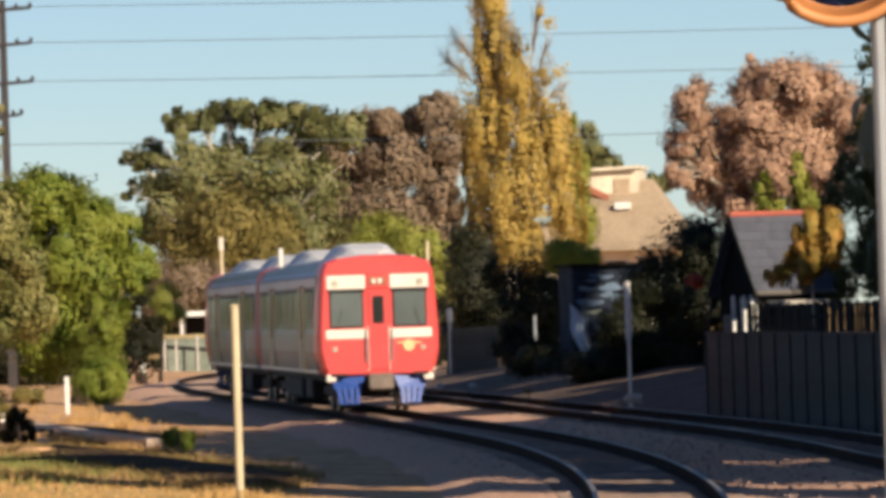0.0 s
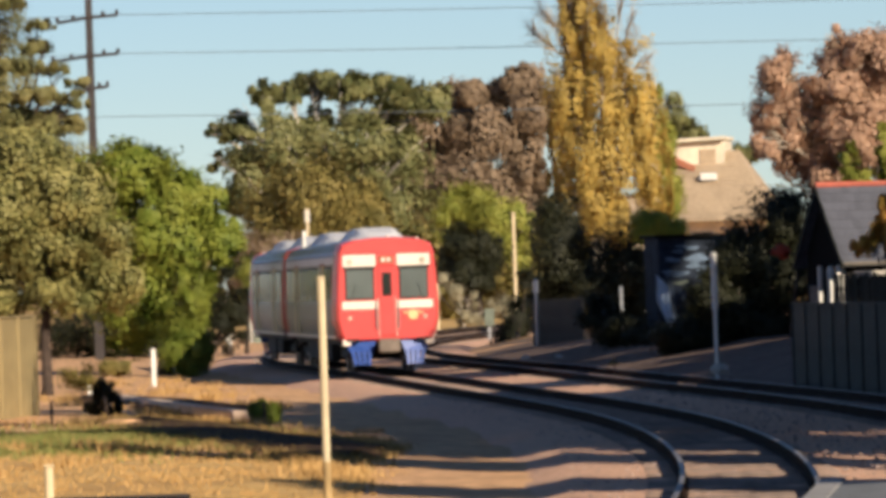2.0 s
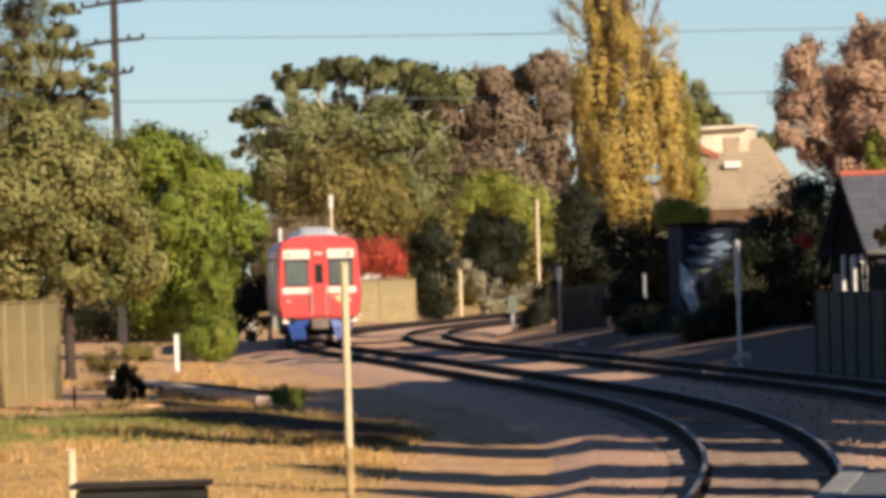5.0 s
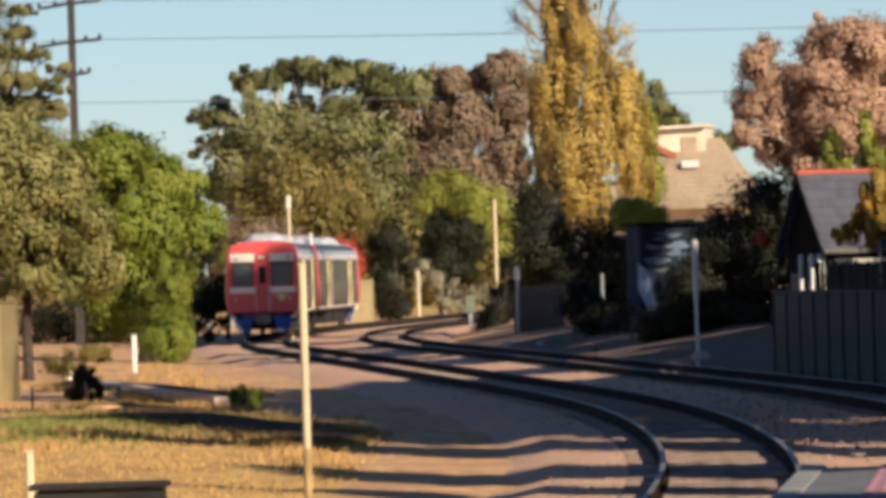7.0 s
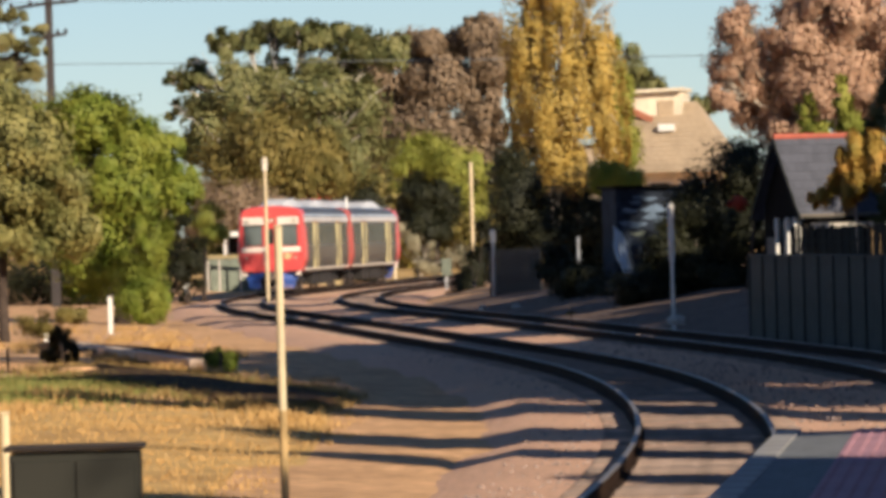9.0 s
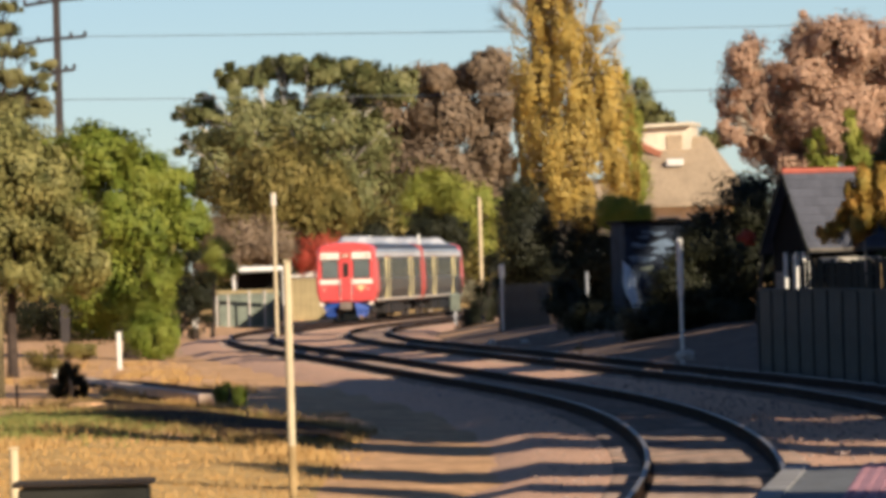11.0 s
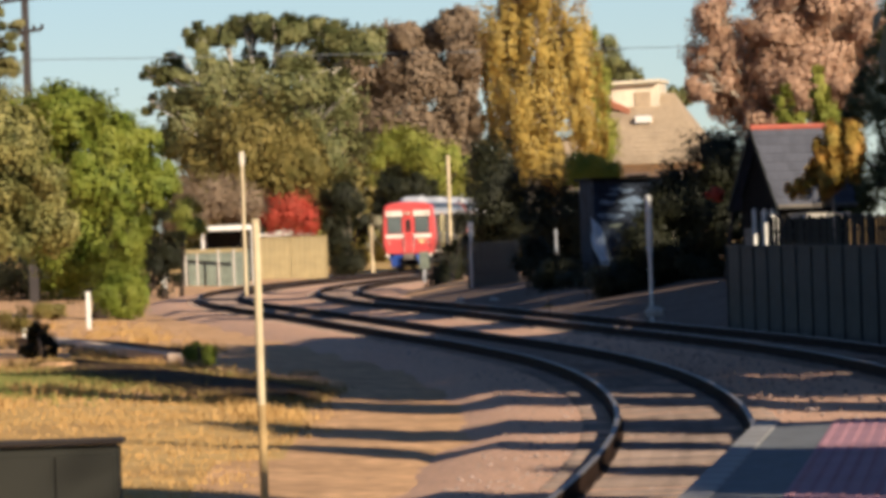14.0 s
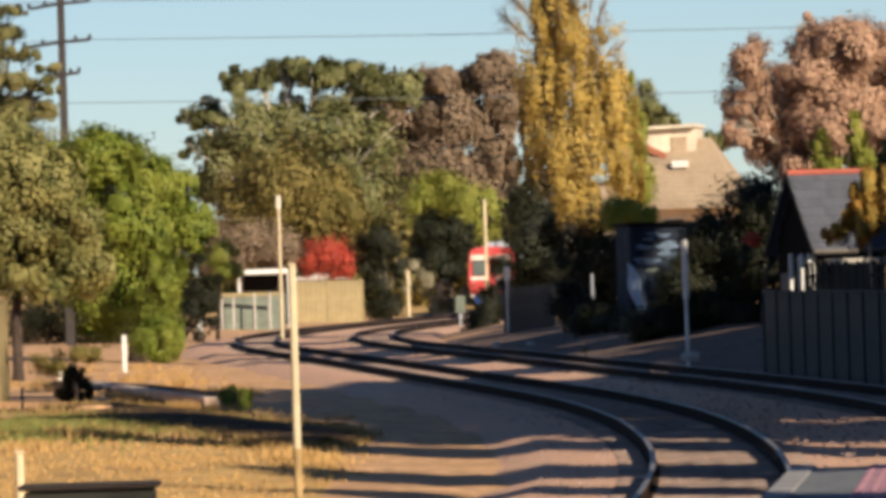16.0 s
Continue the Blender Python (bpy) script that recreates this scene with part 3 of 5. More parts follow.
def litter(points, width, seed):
    """A ragged dark strip laid along a shallow drain in place of its shade."""
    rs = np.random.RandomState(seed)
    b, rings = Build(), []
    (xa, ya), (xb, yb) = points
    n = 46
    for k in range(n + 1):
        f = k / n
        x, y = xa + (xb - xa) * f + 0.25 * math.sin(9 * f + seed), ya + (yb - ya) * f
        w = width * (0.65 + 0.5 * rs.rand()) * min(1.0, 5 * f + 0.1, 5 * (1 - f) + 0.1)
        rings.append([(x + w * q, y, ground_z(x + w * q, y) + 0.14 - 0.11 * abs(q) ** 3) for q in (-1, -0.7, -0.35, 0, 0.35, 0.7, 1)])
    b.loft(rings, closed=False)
    tagged(part("drain_shade_strip", b, M_DRAINSHADE, smooth=True), "dark ground strip standing in for shade along a shallow drain", "leaf litter", kind="stuff")


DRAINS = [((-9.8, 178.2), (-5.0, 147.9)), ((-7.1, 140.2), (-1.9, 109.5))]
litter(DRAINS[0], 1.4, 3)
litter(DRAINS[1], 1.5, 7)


# ---------------- carport beyond the bend ----------------
def carport(at, w, d, h):
    root = thing("carport", at, "open carport with a white flat roof", "carport")
    part("roof", Build().box(-w / 2, w / 2, -d / 2, d / 2, h, h + 0.28, 0.04), M_WHITE, root, "white sheet roof with deep fascia")
    for x in (-w / 2 + 0.12, w / 2 - 0.12):
        for y in (-d / 2 + 0.12, d / 2 - 0.12):
            o = part("post", Build().box(-0.07, 0.07, -0.07, 0.07, -0.2, h, 0.01), M_WHITE, root)
            o.location = (x, y, 0)
    # near-black wall stands in for the shade under the roof
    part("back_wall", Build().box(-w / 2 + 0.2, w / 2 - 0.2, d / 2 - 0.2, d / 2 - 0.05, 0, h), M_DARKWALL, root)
    return root


carport((-9.68, 366, -0.1), 2.9, 4.0, 2.75)


def small_shed(at, w, d, h):
    root = thing("garden_shed", at, "small pale sheet metal shed", "shed")
    part("wall", Build().box(-w / 2, w / 2, -d / 2, d / 2, -0.2, h), M_CONCRETE, root)
    part("roof", Build().poly([(-w / 2 - 0.1, -d / 2 - 0.1, h), (w / 2 + 0.1, -d / 2 - 0.1, h), (w / 2 + 0.1, -d / 2 - 0.1, h + 0.1), (0, -d / 2 - 0.1, h + 0.4), (-w / 2 - 0.1, -d / 2 - 0.1, h + 0.1)], (0, d + 0.2, 0)), M_WHITE, root)
    part("door", Build().box(-0.4, 0.4, -d / 2 - 0.02, -d / 2 + 0.02, 0.05, 1.85), M_TEAL, root)
    return root


for _x in (-11.6, -11.0, -9.9, -9.1):
    slim_post((_x, 353.2, -0.1), 1.75, 0.06, M_CONCRETE, "pale concrete fence post beyond the bend", "fence_post", square=True)
low_beam("fence_rail", (-11.7, 353.0, 1.62), (-8.4, 353.4, 1.62), 0.08, 0.1, M_FENCE_BEIGE, "beige top rail of the low fence", "rail")
small_shed((-7.2, 402, -0.1), 3.4, 3.0, 2.35)


# ---------------- houses ----------------
def cottage(at, turn):
    """A small cottage: its gable looks along the track, its slate slope faces the platform."""
    w, ln, eave, rise = 2.6, 2.1, 3.05, 1.9
    root = thing("cottage", at, "small weatherboard cottage, walls toned for shade, with slate roof and red ridge", "house")
    root.rotation_euler = (0, 0, radians(turn))
    wall = Build()
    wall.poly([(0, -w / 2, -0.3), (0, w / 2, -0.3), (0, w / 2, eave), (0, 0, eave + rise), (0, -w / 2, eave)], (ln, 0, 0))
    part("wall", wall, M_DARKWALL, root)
    o = 0.3
    sl = rise / (w / 2)
    for s in (-1, 1):
        y1 = s * (w / 2 + 0.35)
        z1 = eave - 0.35 * sl
        rf = part("roof_slope", Build().poly([(-o, 0, eave + rise + 0.03), (ln + o, 0, eave + rise + 0.03), (ln + o, y1, z1 + 0.03), (-o, y1, z1 + 0.03)], (0, 0, 0.07)), M_SLATE, root)
        if s < 0:
            rows, per = 9, 10
            length = math.hypot(w / 2 + 0.35, rise + 0.35 * sl)
            slate = Build().box(-0.135, 0.135, -0.17, 0.17, 0, 0.018).mesh("slate", M_SLATE)
            ang = math.degrees(math.atan2(rise, w / 2))
            for r in range(rows):
                for c in range(per):
                    f = (r + 0.5) / rows
                    x = -o + 0.16 + c * (ln + 2 * o - 0.3) / (per - 1) + (0.07 if r % 2 else -0.02)
                    t = part("slate", slate, M_SLATE, rf)
                    t.matrix_local = pose(x, y1 * f, eave + rise + (z1 - eave - rise) * f + 0.115, ang - 3, 0, 0)
        part("barge_board", Build().poly([(-o - 0.03, 0, eave + rise + 0.14), (-o - 0.03, y1, z1 + 0.12), (-o - 0.03, y1, z1 - 0.1), (-o - 0.03, 0, eave + rise - 0.1)], (0.03, 0, 0)), M_FENCE_OLD, root)
    part("ridge_cap", Build().tube([(-o, 0, eave + rise + 0.12), (ln + o, 0, eave + rise + 0.12)], 0.09, 8), M_REDTRIM, root, "red ridge capping")
    part("gutter", Build().tube([(-o, -w / 2 - 0.38, eave - 0.4), (ln + o, -w / 2 - 0.38, eave - 0.4)], 0.06, 6), M_FENCE_WOOD, root)
    for y in (-0.95, -0.25):
        wn = part("window", Build().box(-0.05, 0.02, y - 0.2, y + 0.2, 1.3, 2.5), M_WHITE, root, "white window frame")
        part("pane", Build().box(-0.06, -0.045, y - 0.14, y + 0.14, 1.36, 2.44), M_GLASS, wn)
    for y in (-1.25, -0.75, -0.05):
        part("porch_post", Build().box(-0.32, -0.22, y - 0.05, y + 0.05, -0.3, 2.6, 0.01), M_WHITE, root, "white porch post")
    part("door", Build().box(-0.05, 0.02, 0.3, 1.1, 0.0, 2.02), M_FENCE_WOOD, root)
    part("awning", Build().box(0.2, ln - 0.4, -w / 2 - 1.3, -w / 2 - 0.05, 2.25, 2.42, 0.02), M_CONCRETE, root, "pale verandah roof edge")
    return root


cottage((10.77, 206, 0.1), 24)


def far_house(at, turn):
    """Two storeys with a tiled hip roof, and a raised gable on it."""
    root = thing("house", (at[0], at[1], at[2] + 1.35), "two-storey cream house with beige tiled hip roof", "house")
    root.rotation_euler = (0, 0, radians(turn))
    part("wall", Build().box(-3.2, 3.4, 0, 8, -1.8, 4.1), M_CREAMWALL, root)
    hip = Build()
    hip.loft([[(-4.9, -1.9, 4.1), (4.8, -1.9, 4.1), (4.8, 9.9, 4.1), (-4.9, 9.9, 4.1)], [(-0.4, 3.6, 8.0), (2.4, 3.6, 8.0), (2.4, 4.4, 8.0), (-0.4, 4.4, 8.0)]])
    roof = part("roof", hip, M_TILEROOF, root)
    for r in range(14):
        f = (r + 0.5) / 15
        part("tile_course", Build().box(-4.9 + 4.5 * f, 4.8 - 2.4 * f, -1.9 + 5.5 * f - 0.06, -1.9 + 5.5 * f + 0.2, 4.1 + 3.9 * f, 4.1 + 3.9 * f + 0.014, 0.005), M_TILEROOF, roof)
    up = part("upper_storey", Build().poly([(-1.6, 2.6, 5.6), (1.7, 2.6, 5.6), (1.7, 2.6, 8.55), (-1.6, 2.6, 8.45)], (0, 4.4, 0)), M_CREAMWALL, root)
    part("upper_roof", Build().poly([(-1.95, 2.1, 8.5), (1.8, 2.1, 8.6), (1.8, 2.1, 8.78), (-1.95, 2.1, 8.66)], (0, 5.3, 0)), M_CREAMWALL, root)
    part("eave", Build().poly([(-1.95, 2.05, 8.2), (0.1, 2.05, 7.2), (0.1, 2.05, 6.85), (-1.95, 2.05, 7.75)], (0, 0.5, 0)), M_BRICK, root, "red-brown eave boards")
    part("vent", Build().box(0.35, 1.25, 2.52, 2.62, 7.0, 8.1, 0.03), M_TILEROOF, root, "beige louvred vent")
    part("skylight", Build().box(0.5, 1.4, 0.9, 1.5, 6.35, 6.75, 0.04), M_WHITE, root, "white skylight box")
    for x in (-2.0, 0.0, 1.8):
        w = part("window", Build().box(x, x + 1.3, -0.06, 0.03, 2.4, 3.6, 0.01), M_WHITE, root)
        part("pane", Build().box(x + 0.08, x + 1.22, -0.075, -0.055, 2.48, 3.52), M_GLASS, w)
    return root


far_house((12.06, 372, 0.1), -8)


def mural_shed(at, turn):
    root = thing("mural_shed", at, "shaded sheet shed with faded blue mural and dark eave", "shed")
    root.rotation_euler = (0, 0, radians(turn))
    w, h = 2.7, 3.6
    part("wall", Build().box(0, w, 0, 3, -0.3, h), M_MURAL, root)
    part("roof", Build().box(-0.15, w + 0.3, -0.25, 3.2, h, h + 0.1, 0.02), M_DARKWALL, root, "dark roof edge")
    # a faded band of swirls high on the wall
    rnd = random.Random(8)
    for i in range(13):
        x, z, s = rnd.uniform(0.3, w - 0.3), rnd.uniform(2.0, 3.35), rnd.uniform(0.12, 0.3)
        ring = [(x + 1.5 * s * math.cos(a) * (1 + 0.35 * math.sin(3 * a + i)), -0.012 - 0.004 * i, z + 0.45 * s * math.sin(a) * (1 + 0.3 * math.cos(2 * a + i))) for a in np.linspace(0, 2 * math.pi, 14)[:-1]]
        part("painted_shape", Build().poly(ring, (0, 0.02, 0)), M_TEAL if i == 5 else M_MURALBLUE, root)
    return root


mural_shed((6.51, 236, 0.3), 8)


def tarp(at):
    """A torn strip of pale sheet hung slantwise from the shed wall, in stiff folds."""
    b = Build()
    rings = []
    for k in range(10):
        f = k / 9
        z, cx, half = 1.75 * (1 - f), 0.3 * f + 0.04 * math.sin(9 * f), 0.09 + 0.15 * math.sin(2.6 * f + 0.35)
        top = [(cx + half * q, 0.05 * math.sin(6 * q + 3 * f), z - 0.12 * q) for q in np.linspace(-1, 1, 11)]
        rings.append(top + [(x, y + 0.012, zz) for x, y, zz in reversed(top)])
    b.loft(rings)
    ob = tagged(part("tarpaulin", b, M_PALEBLUE, smooth=True), "torn strip of pale blue tarpaulin hanging on the shed", "tarpaulin")
    ob.location = at
    return ob


tarp((6.51, 235.4, 0.75))
block_at = (0.76, 330, -0.3)
small = thing("relay_box", block_at, "small pale green relay box on a post", "relay box")
part("box", Build().box(-0.25, 0.25, -0.2, 0.2, 0.75, 1.6, 0.03), M_TEAL, small)
part("stand", Build().box(-0.08, 0.08, -0.08, 0.08, -0.2, 0.75), M_GREYPOST, small)


# ---------------- power line ----------------
def stobie_pole(at, height, arms):
    root = thing("power_pole", at, "dark brown steel power pole with crossarms", "power pole")
    part("shaft", Build().loft([[(-0.19, -0.24, -0.3), (0.19, -0.24, -0.3), (0.19, 0.24, -0.3), (-0.19, 0.24, -0.3)], [(-0.14, -0.14, height), (0.14, -0.14, height), (0.14, 0.14, height), (-0.14, 0.14, height)]]), M_STOBIE, root)
    for z, l, r in arms:
        arm = part("crossarm", Build().tube([(-l, 0, z - 0.12), (0, -0.17, z + 0.06), (r, 0, z + 0.14)], 0.07, 6), M_STOBIE, root)
        for x, dz in ((-l, -0.12), (r, 0.14), (-l * 0.5, -0.03), (r * 0.5, 0.1)):
            part("insulator", Build().tube([(x, 0, z + dz), (x, 0, z + dz + 0.12), (x, 0, z + dz + 0.24)], [0.05, 0.09, 0.04], 8), M_STOBIE, arm)
    return root


POLE = (-16.03, 290.0, 0.0)
stobie_pole(POLE, 16.4, ((14.4, 1.35, 1.2), (12.75, 1.6, 1.2), (11.35, 0.5, 0.7), (15.9, 1.2, 1.2)))


def wire(a, b, sag, r=0.019):
    a, b = Vector(a), Vector(b)
    pts = [a.lerp(b, k / 20) - Vector((0, 0, sag * 4 * (k / 20) * (1 - k / 20))) for k in range(21)]
    tagged(part("power_line", Build().tube(pts, r, 5), M_WIRE), "thin grey overhead power line between poles", "cable", "overhead power lines")


for _z, _s in ((16.1, 0.25), (14.55, 0.25), (12.9, 0.3), (10.2, 0.3)):
    wire((POLE[0] + 0.6, 290, _z), (POLE[0] + 75, 296, _z - 0.1), _s)
    wire((POLE[0] + 0.6, 290, _z), (POLE[0] - 60, 287, _z), _s)


# ---------------- platform furniture ----------------
def traffic_mirror(at, h):
    root = thing("platform_mirror", at, "round convex mirror with orange rim on a grey pole", "mirror")
    part("pole", Build().tube([(0, 0, 0), (0, 0, h + 0.35)], 0.035, 12), M_GREYPOST, root)
    n = 40
    rim = Build()
    pts = [(-0.17 + 0.37 * math.cos(a), -0.08, h + 0.37 * math.sin(a)) for a in np.linspace(0, 2 * math.pi, n)]
    rim.tube(pts, 0.028, 8)
    part("rim", rim, mat("orange_rim", (0.62, 0.26, 0.09), 0.45, scale=4, var=0.1, bump=0.02), root, "orange plastic rim", smooth=True)
    dish = Build()
    rings = [[(-0.17 + r * math.cos(a), -0.08 - 0.07 * (1 - (r / 0.36) ** 2), h + r * math.sin(a)) for a in np.linspace(0, 2 * math.pi, n)[:-1]] for r in (0.36, 0.27, 0.18, 0.09, 0.01)]
    dish.loft(rings)
    part("mirror_glass", dish, mat("mirror", (0.75, 0.75, 0.75), 0.05, metal=1.0, scale=1, var=0.02, bump=0), root, smooth=True)
    part("bracket", Build().box(-0.2, 0.03, -0.03, 0.01, h - 0.04, h + 0.04, 0.01), M_GREYPOST, root)
    return root


traffic_mirror((2.29, 31.0, 0.985), 3.15)


# ---------------- trees and shrubs ----------------
tree("poplar", "tall golden autumn poplar beside the tracks", "tree", (5.26, 285, -0.1), [(4.85, 285.0, 15.68, 1.07, 1.9), (4.65, 285.4, 13.09, 1.19, 1.9), (5.68, 284.4, 12.3, 0.9, 1.66), (4.45, 285.3, 10.23, 1.23, 2.14), (6.11, 285.1, 10.18, 1.31, 1.9), (7.38, 284.5, 9.53, 0.9, 1.78), (3.96, 285.6, 8.35, 0.81, 1.9), (5.54, 284.8, 7.57, 1.66, 2.14), (7.39, 284.7, 7.51, 1.09, 1.9), (7.77, 285.6, 5.97, 0.71, 1.19), (4.77, 284.5, 5.81, 1.19, 1.42), (5.94, 285.1, 4.95, 0.95, 1.14), (3.81, 285.4, 6.68, 0.62, 1.19)], L_POPLAR, M_TWIG, 34000, 0.13, 11, 0.34, twig=14, stretch=4.2, clump=0.1, shell=0.25)
tree("bare_poplar", "leafless pale twigs of a tall poplar", "tree", (6.49, 289, -0.1), [(7.24, 289.0, 13.02, 0.67, 2.17), (7.87, 289.4, 11.45, 0.48, 1.08), (6.92, 288.4, 15.05, 0.48, 1.44), (2.73, 289.3, 12.93, 0.43, 1.2), (3.12, 289.1, 14.0, 0.43, 0.96)], L_POPLAR, M_TWIG, 500, 0.1, 41, 0.14, twig=40)
tree("gum_tree", "big dark green eucalypt with pale limbs", "tree", (-9.60, 430, -0.1), [(-16.11, 430.0, 12.81, 0.43, 0.93), (-14.57, 431.1, 14.05, 0.79, 0.57), (-12.88, 428.5, 14.71, 0.86, 1.36), (-11.22, 430.9, 15.02, 1.18, 1.0), (-9.4, 430.3, 15.45, 1.65, 0.79), (-7.41, 428.7, 15.12, 1.36, 0.86), (-6.01, 431.4, 15.3, 1.72, 0.79), (-4.04, 429.4, 14.54, 1.65, 0.93), (-2.08, 429.3, 14.05, 1.5, 0.93), (-16.04, 431.4, 10.79, 0.79, 0.68), (-14.16, 428.7, 10.76, 1.29, 0.93), (-12.78, 430.2, 10.38, 1.29, 1.15), (-11.66, 430.9, 12.41, 1.07, 1.07), (-6.93, 428.5, 13.03, 1.15, 0.93), (-9.01, 431.1, 11.25, 1.72, 1.22), (-5.36, 430.1, 12.45, 1.79, 1.36), (-14.4, 428.8, 8.62, 1.29, 1.15), (-9.86, 431.5, 13.08, 1.43, 1.0), (-11.41, 429.2, 9.68, 2.15, 1.5), (-7.3, 429.6, 9.74, 1.79, 1.36), (-12.94, 431.4, 8.86, 1.79, 1.43), (-4.14, 428.6, 10.87, 1.43, 1.29), (-14.93, 430.0, 12.6, 1.0, 1.0), (-13.97, 430.4, 12.83, 0.93, 1.07)], L_GUM, M_PALEBARK, 27000, 0.3, 12, 0.5, twig=4, mass=7)
tree("brown_tree", "broad tree with dry brown foliage", "tree", (-0.32, 500, -0.1), [(-3.93, 499.0, 14.1, 1.91, 1.5), (-1.17, 500.1, 16.12, 1.75, 1.37), (0.38, 497.5, 16.38, 1.16, 1.0), (2.39, 499.9, 16.63, 1.58, 1.25), (4.15, 499.3, 16.98, 1.75, 1.37), (5.03, 497.7, 15.03, 1.58, 2.33), (-2.32, 500.4, 12.7, 2.08, 1.75), (1.04, 498.4, 13.39, 2.66, 2.08), (4.11, 498.3, 12.05, 1.91, 2.74), (-4.07, 500.4, 9.96, 2.66, 2.08), (0.08, 497.7, 9.38, 3.08, 2.33), (3.38, 499.2, 8.46, 1.91, 2.33), (-6.54, 499.9, 10.95, 1.91, 1.5)], L_BROWN, M_BARK, 40000, 0.32, 13, 0.35, twig=4, mass=7)
tree("bare_gum", "pale-limbed thin eucalypt among the gums", "tree", (-8.04, 424, -0.1), [(-12.27, 424.2, 11.93, 2.12, 1.77), (-9.09, 424.6, 11.65, 2.12, 1.59), (-6.27, 424.4, 11.57, 2.12, 1.77), (-3.83, 424.4, 10.43, 1.77, 1.77), (-10.59, 425.1, 8.87, 2.83, 2.12), (-6.72, 424.5, 8.40, 2.47, 2.12), (-14.12, 423.5, 8.98, 1.77, 1.77), (-4.63, 423.6, 7.27, 2.12, 2.12)], L_GUM, M_PALEBARK, 7000, 0.26, 43, 0.45, twig=3, shell=0.4)
tree("far_hedge", "dense olive scrub behind the far bend", "shrub", (-8.29, 530, -0.1), [(-20.13, 530.0, 3.15, 3.97, 3.97), (-14.85, 531.5, 3.88, 3.97, 4.42), (-9.46, 528.0, 4.15, 3.97, 5.74), (-4.61, 531.2, 4.0, 3.97, 6.18), (0.26, 530.4, 3.85, 3.97, 6.18), (5.07, 528.2, 2.82, 3.97, 5.74), (9.99, 531.9, 3.12, 3.97, 5.74), (15.2, 529.2, 3.39, 3.97, 4.86), (20.93, 529.1, 3.22, 3.97, 4.86), (-24.55, 531.9, 3.29, 3.97, 3.97)], L_OLIVE, M_BARK, 24000, 0.5, 44, 0.2)
tree("far_tree", "dark green tree far behind the houses", "tree", (14.18, 470, -0.1), [(13.88, 470.0, 14.25, 1.33, 1.72), (15.4, 470.4, 12.45, 1.02, 1.33), (14.47, 469.4, 12.46, 1.72, 1.72), (18.77, 470.3, 10.97, 1.25, 0.7), (17.21, 470.1, 9.06, 2.19, 1.49)], L_GUM, M_BARK, 8000, 0.22, 20, 0.3, mass=7)
tree("willow", "olive green weeping tree", "tree", (-9.31, 402.6, -0.1), [(-11.61, 403.3, 7.19, 1.75, 1.67), (-8.91, 401.4, 7.61, 2.28, 1.75), (-6.43, 401.8, 6.36, 1.75, 1.95), (-10.68, 403.1, 4.81, 2.85, 1.61), (-7.0, 402.6, 4.36, 1.84, 1.41)], L_OLIVE, M_BARK, 24000, 0.2, 14, 0.25, stretch=2.0, droop=0.5, mass=8)
tree("brown_shrub", "reddish brown shrub beyond the bend", "shrub", (-11.77, 395.1, -0.1), [(-11.64, 395.9, 4.54, 1.97, 1.32), (-12.66, 394.5, 3.26, 1.32, 1.15), (-9.67, 395.8, 4.15, 1.65, 0.99)], L_BROWN, M_BARK, 5000, 0.15, 21, 0.12)
tree("red_tree", "small scarlet autumn tree behind a fence", "tree", (-7.1, 400.4, -0.1), [(-6.98, 400.9, 3.75, 1.33, 1.2), (-7.83, 400.7, 3.45, 0.94, 0.86), (-6.0, 400.5, 3.22, 0.94, 0.94)], L_RED, M_BARK, 6000, 0.12, 22, 0.1)
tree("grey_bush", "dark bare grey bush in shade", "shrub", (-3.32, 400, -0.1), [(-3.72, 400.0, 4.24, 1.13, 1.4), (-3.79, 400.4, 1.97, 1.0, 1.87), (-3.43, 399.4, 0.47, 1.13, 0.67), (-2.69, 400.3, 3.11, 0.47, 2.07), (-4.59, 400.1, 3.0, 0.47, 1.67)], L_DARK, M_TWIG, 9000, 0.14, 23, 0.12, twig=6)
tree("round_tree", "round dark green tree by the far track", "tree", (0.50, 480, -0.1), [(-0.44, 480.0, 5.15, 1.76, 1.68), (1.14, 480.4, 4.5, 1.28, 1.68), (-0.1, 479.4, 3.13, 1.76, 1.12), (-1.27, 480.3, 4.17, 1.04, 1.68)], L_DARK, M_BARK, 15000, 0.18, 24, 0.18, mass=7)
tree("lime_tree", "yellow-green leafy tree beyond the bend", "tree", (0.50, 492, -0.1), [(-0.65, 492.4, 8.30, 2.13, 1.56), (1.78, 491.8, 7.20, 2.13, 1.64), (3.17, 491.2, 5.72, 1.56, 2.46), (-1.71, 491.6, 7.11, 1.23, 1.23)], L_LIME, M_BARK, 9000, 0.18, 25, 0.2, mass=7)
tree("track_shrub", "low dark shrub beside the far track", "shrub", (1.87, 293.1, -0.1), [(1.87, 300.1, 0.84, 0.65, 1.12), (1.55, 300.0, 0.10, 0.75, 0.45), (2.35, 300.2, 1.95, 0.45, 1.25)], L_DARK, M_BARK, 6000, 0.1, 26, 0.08)
